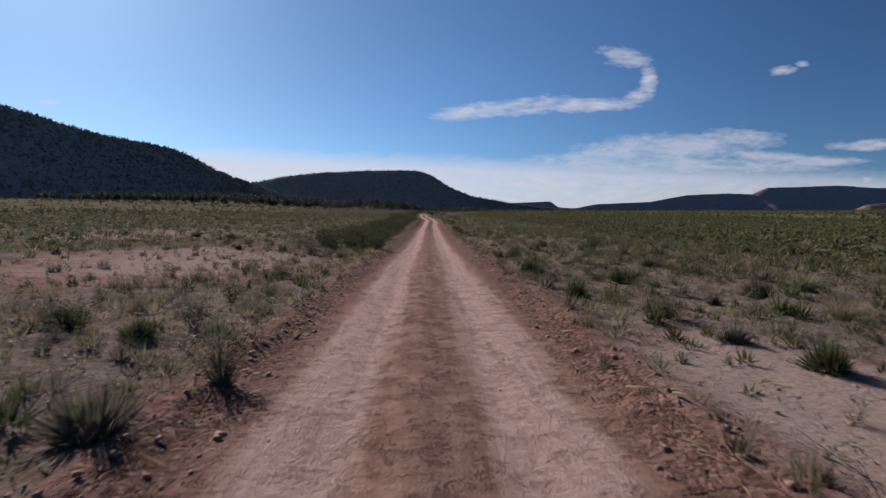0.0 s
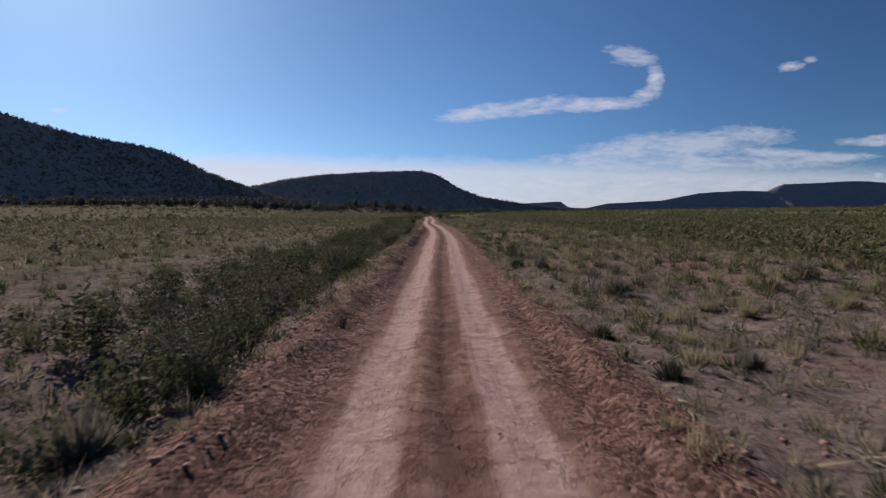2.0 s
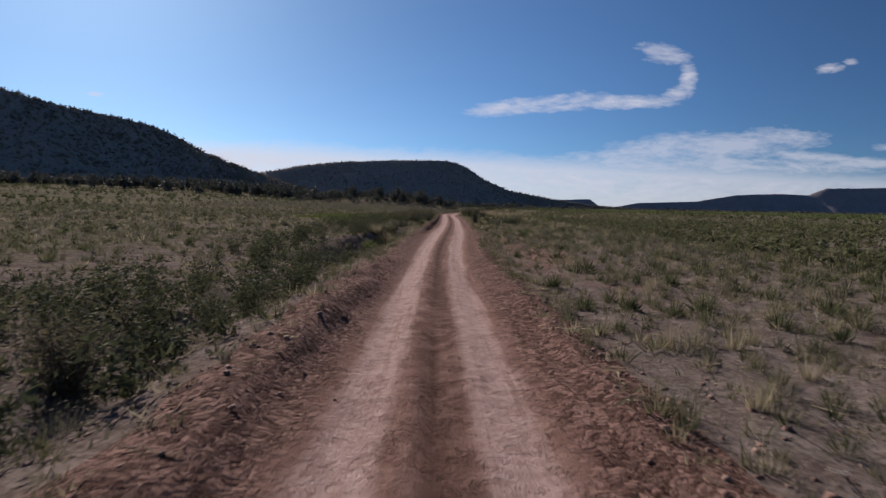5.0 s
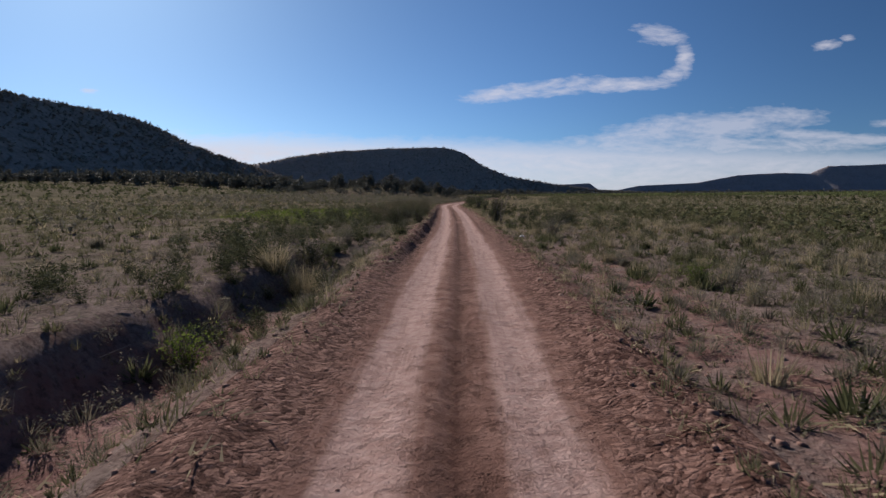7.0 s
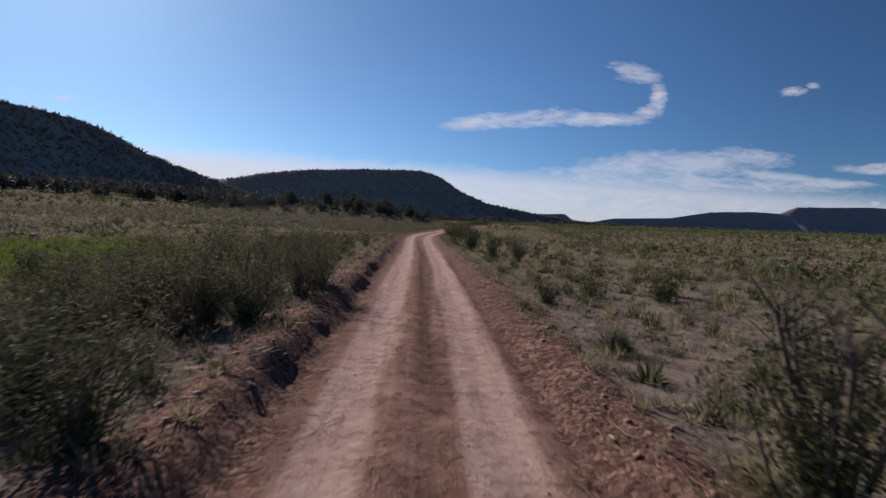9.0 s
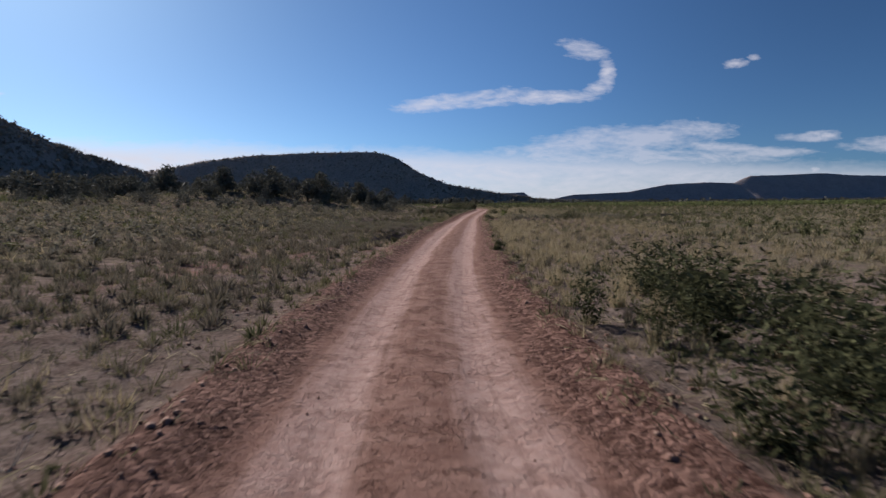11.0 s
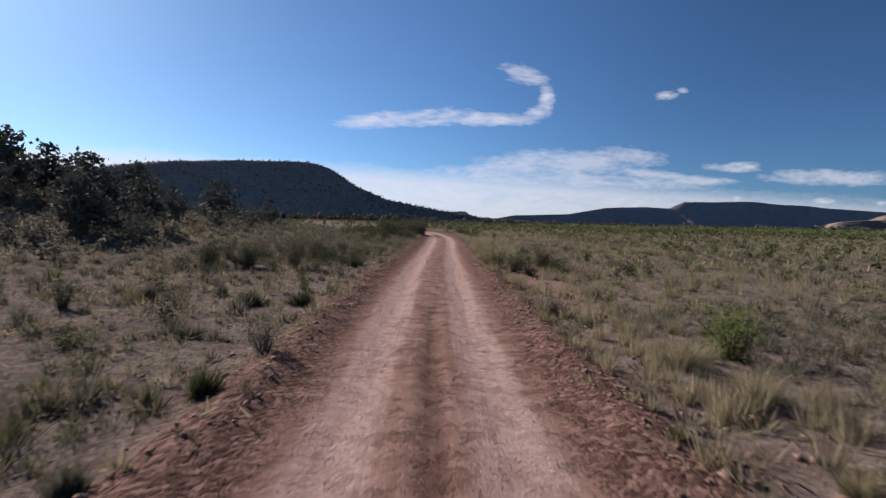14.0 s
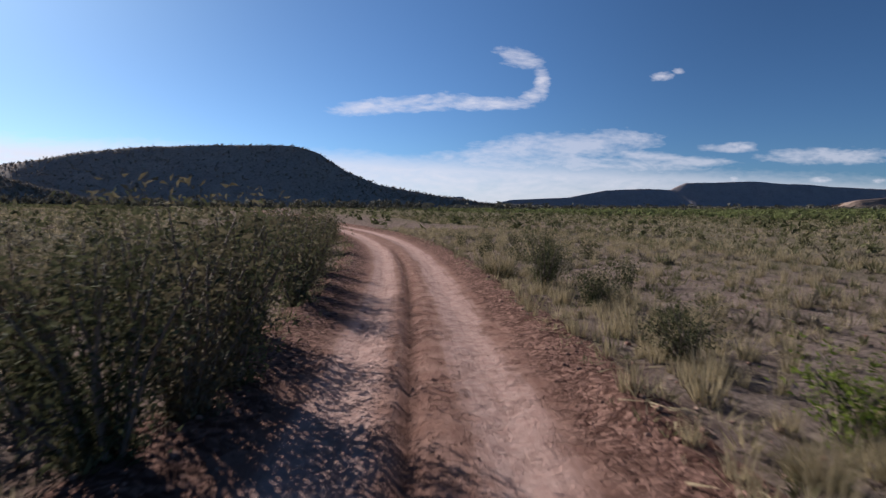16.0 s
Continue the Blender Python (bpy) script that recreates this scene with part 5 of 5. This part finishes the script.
p = stack(sow(2206, -3, 237, 3.0, 18), sow(1189, -3, 477, -18, -2.9, power=0.8), sow(591, 264, 477, 4, 18), sow(1806, -3, 182, 8, 50, power=1.5))
p = stack(p, sow(2200, -3, 215, 4, 22, power=1.1, need=0.2), sow(1500, -3, 70, 9, 40, power=1.2, need=0.1))
pick = rng.random(len(p[0]))
for lo, hi, mat, text, seed in ((0.0, 0.45, M_SCRUB, "low olive scrub scattered between the grass", 305), (0.45, 0.75, M_TUFT, "low yellowish scrub scattered between the grass", 330), (0.75, 1.0, M_MOUND, "low dry grey-brown scrub between the grass", 331)):
    q = [a[(pick >= lo) & (pick < hi)] for a in p]
    scatter_scrub(q, 0.20, 0.56, mat, text, seed)
p = stack(sow(269, 191, 217, -10, -2.9, need=0.0), sow(91, 338, 347, 3.9, 7.5, need=0.0), sow(263, -2, 22, -12, -2.9, need=0.0), sow(145, 165, 194, -5.6, -2.9, need=0.0), sow(178, 338, 350, 3.6, 11, need=0.0), sow(925, -3, 477, -20, -3.0), sow(396, -3, 477, 3.4, 18), sow(1616, 289, 414, -24, -4))
p = stack(p, sow(520, 318, 341, -15, -2.6, need=0.0), sow(320, 384, 408, -11, -2.3, 2.3, need=0.0), sow(260, 166, 192, 2.2, 12, 2.4, need=0.0), sow(900, 339, 357, 3.6, 20, need=0.0, wash=True), sow(260, 344, 364, 12, 40, need=0.0, wash=True))
scatter_scrub(p, 0.2, 0.5, M_GREY, "low grey sage scattered between the grass", 306)
p = stack(sow(3302, -3, 547, 18, 90, power=1.4), sow(3302, -3, 547, -90, -18, power=0.7), sow(2199, -3, 221, 18, 90, power=1.5))
p = stack(p, sow(5200, -3, 240, 14, 95, power=1.3, need=0.1))
pick = rng.random(len(p[0]))
for lo, hi, mat, text, seed in ((0.0, 0.62, M_SCRUB, "dull olive scrub across the plain", 307), (0.62, 1.0, M_TUFT, "yellowish scrub across the plain", 332)):
    q = [a[(pick >= lo) & (pick < hi)] for a in p]
    scatter("scrub", S_MID, *q, rng.uniform(0.32, 0.85, len(q[0])), mat, text, "shrub", seed)
p = stack(sow(4099, 283, 452, -65, -14), sow(1014, -3, 277, -70, -18))
scatter("scrub", S_MID, *p, rng.uniform(0.3, 0.8, len(p[0])), M_GREY, "grey sage across the slope", "shrub", 317)
p = stack(sow(5027, 95, 877, 60, 420, need=0.2), sow(5136, 95, 757, -260, -60, need=0.2), sow(3000, 447, 1017, -60, 200, need=0.2))
scatter("scrub", S_FAR, *p, rng.uniform(0.5, 1.3, len(p[0])), M_SCRUB, "far scrub across the plain", "shrub", 308)
p = stack(sow(5199, 447, 677, 60, 420, need=0.0), sow(2187, 277, 447, 110, 330, need=0.0))
scatter("green_brush", S_FAR, *p, rng.uniform(0.6, 1.5, len(p[0])), M_WILLOW, "belt of fresh green brush far across the plain", "shrub", 322)
n = 3600
x, y = rng.uniform(40, 1500, n), rng.uniform(620, 1700, n)
scatter("far_trees", S_FAR, x, y, height(x - track_x(y), y), rng.uniform(1.5, 4.0, n), M_PINE, "thin line of far trees across the plain", "trees", 323)
yg2 = rng.uniform(198, 351, 26000)
dg2 = rng.uniform(-20, -3.2, 26000)
p = stack(sow(1936, 336, 353, -12, -2.8, power=0.9))
scatter("hollow_grass", T_NEAR, *p, rng.uniform(0.15, 0.42, len(p[0])), M_TUFT, "rank olive grass filling a hollow", "grass", 316)
keep = sum(bell(yg2, dg2, spot) for spot in MEADOWS) > rng.uniform(0.12, 0.65, 26000)
yg2, dg2 = yg2[keep], dg2[keep]
scatter("meadow_grass", T_NEAR, track_x(yg2) + dg2, yg2, height(dg2, yg2), rng.uniform(0.12, 0.32, len(yg2)), M_GREEN, "lush green grass in a damp hollow", "grass", 309)


# ---- trees ----
def pinyon_shape(seed, leaves=1500, leaf=0.055, single=False):
    """(trunk with limbs, crown) of a low spreading pine, one metre tall."""
    r = np.random.default_rng(seed)
    wood = [tube((0, 0, -0.03), (0.02, 0.01, 0.3), 0.045, 0.034, 6), tube((0.02, 0.01, 0.3), (-0.01, 0.02, 0.75), 0.034, 0.012, 6)]
    centres = []
    for i in range(16):
        a = i * 2.4 + r.normal(0, 0.3)
        z0 = 0.16 + 0.5 * i / 16
        out = (0.40 - 0.20 * (i / 16)) * r.uniform(0.75, 1.15)
        tip = np.array([math.cos(a) * out, math.sin(a) * out, z0 + r.uniform(0.08, 0.24)])
        wood.append(tube((0, 0.01, z0), tip, 0.014, 0.005, 4))
        for c in range(3):
            mid = tip * (1 - 0.22 * c) + r.normal(0, 0.03, 3)
            centres.append(mid + r.normal(0, 1, (leaves // 52, 3)) * np.array([0.062, 0.062, 0.045]))
    for c in range(4):
        centres.append(np.array([0, 0, 0.8 + 0.04 * c]) + r.normal(0, 1, (leaves // 52, 3)) * np.array([0.09, 0.09, 0.06]))
    return joined(wood), quad_cloud(np.concatenate(centres), leaf, seed + 1, single=single)


def make_tree(seed):
    wood, crown = pinyon_shape(seed)
    root = tagged(new("pinyon_tree"), "dark rounded pinyon pine on the slope", "tree", "trees on the knoll")
    for name, (v, f), m in (("trunk", wood, M_WOOD), ("crown", crown, M_PINE)):
        ob = new(name, mesh_from(name, v, f, m, False))
        ob.parent = root
    return root


def ground_z(x, y):
    d = x - track_x(y)
    return height(np.atleast_1d(d), np.atleast_1d(np.asarray(y, float)))


TREES = [make_tree(400 + i) for i in range(3)]
for i, (d, y, tall) in enumerate([(-18, 379, 3.2), (-22, 387, 4.0), (-27, 381, 4.4), (-31, 393, 4.8), (-36, 384, 4.2), (-41, 396, 5.0), (-46, 387, 4.6), (-52, 399, 5.0), (-58, 391, 5.2), (-25, 399, 4.0), (-34, 403, 4.6), (-64, 401, 5.4), (-66, 538, 5.2)]):
    x = float(track_x(y)) + d
    m = pose(x, y, float(ground_z(x, y)[0]) - 0.05, 0, 0, 77 * i) @ Matrix.Diagonal((tall * 1.1, tall * 1.1, tall, 1))
    if i < 3:
        TREES[i].matrix_basis = m
    else:
        ob = copy_thing(TREES[i % 3], pose(0, 0, 0))
        ob.matrix_basis = m
P_FAR = [joined([pinyon_shape(420 + i, 130, 0.24, True)[1], tube((0, 0, -0.05), (0.02, 0, 0.5), 0.05, 0.03, 4)]) for i in range(3)]
x = np.concatenate([rng.uniform(-280, -11, 620), rng.uniform(-462, -84, 260), rng.uniform(-238, 84, 260)])
y = np.concatenate([rng.uniform(445, 588, 620), rng.uniform(504, 840, 260), rng.uniform(784, 1008, 260)])
keep = (x < -17 - (y < 465) * 35) | (y > 728)
keep &= (x < 8 - 0.47 * (y - 381)) | (y > 728)
x, y = x[keep], y[keep]
scatter("woodland", P_FAR, x, y, ground_z(x, y), rng.uniform(3.4, 6.8, len(x)), M_PINE, "dark pinyon and juniper woodland at the foot of the hills", "trees", 310)
d, y = rng.uniform(-78, -17, 64), rng.uniform(375, 412, 64)
x = track_x(y) + d
scatter("knoll_woodland", [joined([pinyon_shape(450 + i, 620, 0.095, True)[1], tube((0, 0, -0.05), (0.02, 0, 0.5), 0.05, 0.03, 4)]) for i in range(3)], x, y, ground_z(x, y), rng.uniform(2.2, 4.2, len(x)), M_PINE, "dark pinyon and juniper trees crowding the knoll", "trees", 328)
d, y = rng.uniform(-78, -13, 130), rng.uniform(360, 412, 130)
keep = d < -13 - (y < 372) * 6
x, y = (track_x(y) + d)[keep], y[keep]
scatter("juniper_shrubs", [shrub_shape(440 + i, 420, 0.085, 10, 0.6, single=True, low=0.05)[1] for i in range(4)], x, y, ground_z(x, y), rng.uniform(0.9, 2.2, len(x)), M_PINE, "dark juniper shrubs crowding the knoll", "shrub", 325)
P_TINY = [shrub_shape(430 + i, 13, 0.62, 4, single=True)[1] for i in range(4)]
for grid, n, seed in ((HILL_W, 6500, 311), (HILL_N, 4200, 312)):
    r_, c_ = grid.shape[:2]
    a, b = rng.uniform(9, r_ - 2, n), rng.uniform(0, c_ - 2, n)
    i, j = a.astype(int), b.astype(int)
    fa, fb = (a - i)[:, None], (b - j)[:, None]
    q = grid[i, j] * (1 - fa) * (1 - fb) + grid[i + 1, j] * fa * (1 - fb) + grid[i, j + 1] * (1 - fa) * fb + grid[i + 1, j + 1] * fa * fb
    q = q[q[:, 2] > 1.0]
    # the scrub's pale colour has the haze mixed in
    scatter("hill_woodland", P_TINY, q[:, 0], q[:, 1], q[:, 2] - 0.3, rng.uniform(1.4, 3.3, len(q)), M_JUNIPER, "juniper scrub covering the hillside, paled in colour for haze", "trees", seed)


# ---- stones, clods and dead sticks ----
def clod(seed):
    r = np.random.default_rng(seed)
    v = np.array([(1, 0, 0), (-0.4, 0.9, 0), (-0.6, -0.8, 0), (0.5, 0.5, 0.55), (-0.7, 0.1, 0.5), (0.3, -0.6, 0.6)], float)
    v *= r.uniform(0.6, 1.25, (6, 1))
    f = np.array([(3, 4, 5), (0, 1, 3), (1, 4, 3), (1, 2, 4), (2, 5, 4), (2, 0, 5), (0, 3, 5)])
    return v * 0.55, f


C_SHAPES = [clod(500 + i) for i in range(5)]
n = 42000
y = rng.uniform(-3, 445, n)
d = rng.choice([-1, 1], n) * (1.7 + np.abs(rng.normal(0, 1.1, n)))
d = np.where((rng.random(n) < 0.4), rng.uniform(-6, 11, n), d)
clear = (np.abs(d) > 1.5 + 0.5 * rng.random(n))
y, d = y[clear], d[clear]
scatter("clods", C_SHAPES, track_x(y) + d, y, height(d, y), 0.018 + 0.085 * rng.random(len(y)) ** 3.8, M_ROCK, "crumbled red clods and small stones along the track edge", "stones", 313)
y, d = rng.uniform(337, 352, 1100), rng.uniform(1.9, 8.5, 1100)
scatter("gully_clods", C_SHAPES, track_x(y) + d, y, height(d, y), 0.025 + 0.11 * rng.random(len(y)) ** 3.0, M_ROCK, "fallen clods of red earth along the gully", "stones", 329)
n = 2600
y, d = rng.uniform(-3, 445, n), rng.uniform(-2.1, 2.1, n)
scatter("pebbles", C_SHAPES, track_x(y) + d, y, height(d, y), 0.012 + 0.035 * rng.random(n) ** 3, M_ROCK, "loose pebbles on the dirt track", "stones", 314)
sticks = []
for i in range(5):
    r = np.random.default_rng(520 + i)
    a = np.array([0.0, 0, 0.02])
    bits = []
    for kx in range(5):
        b = a + np.array([r.normal(0, 0.25), r.normal(0, 0.25), r.uniform(0.0, 0.28)])
        bits.append(tube(a if kx % 2 else (0, 0, 0), b, 0.016, 0.006, 3))
        a = b
    sticks.append(joined(bits))
k = Mat("bleached_stick")
M_STICK = k.surface(k.mix(k.noise(20.0), (0.26, 0.22, 0.17), (0.5, 0.45, 0.38)), 0.9)
y = np.concatenate([rng.uniform(0, 445, 480), rng.uniform(2, 18, 60), rng.uniform(0, 445, 360)])
d = np.concatenate([rng.uniform(-8, -2.9, 540), rng.uniform(3, 9, 360)])
scatter("dead_sticks", sticks, track_x(y) + d, y, height(d, y), rng.uniform(0.2, 0.5, len(y)), M_STICK, "bleached dead twigs lying on the soil", "twigs", 315)
v, f = clod(531)
k = Mat("white_stone")
M_WHITE = k.surface(k.mix(k.noise(9.0), (0.62, 0.60, 0.56), (0.78, 0.77, 0.74)), 0.8, k.bump(k.noise(25.0), 0.4, 0.01))
stone = tagged(new("stone", mesh_from("stone", v * 0.26, f, M_WHITE, False)), "white stone lying on the bare verge", "stone")
stone_x, stone_y = float(track_x(199.0)) + 2.75, 199.0
stone.location = (stone_x, stone_y, float(ground_z(stone_x, stone_y)[0]) + 0.03)
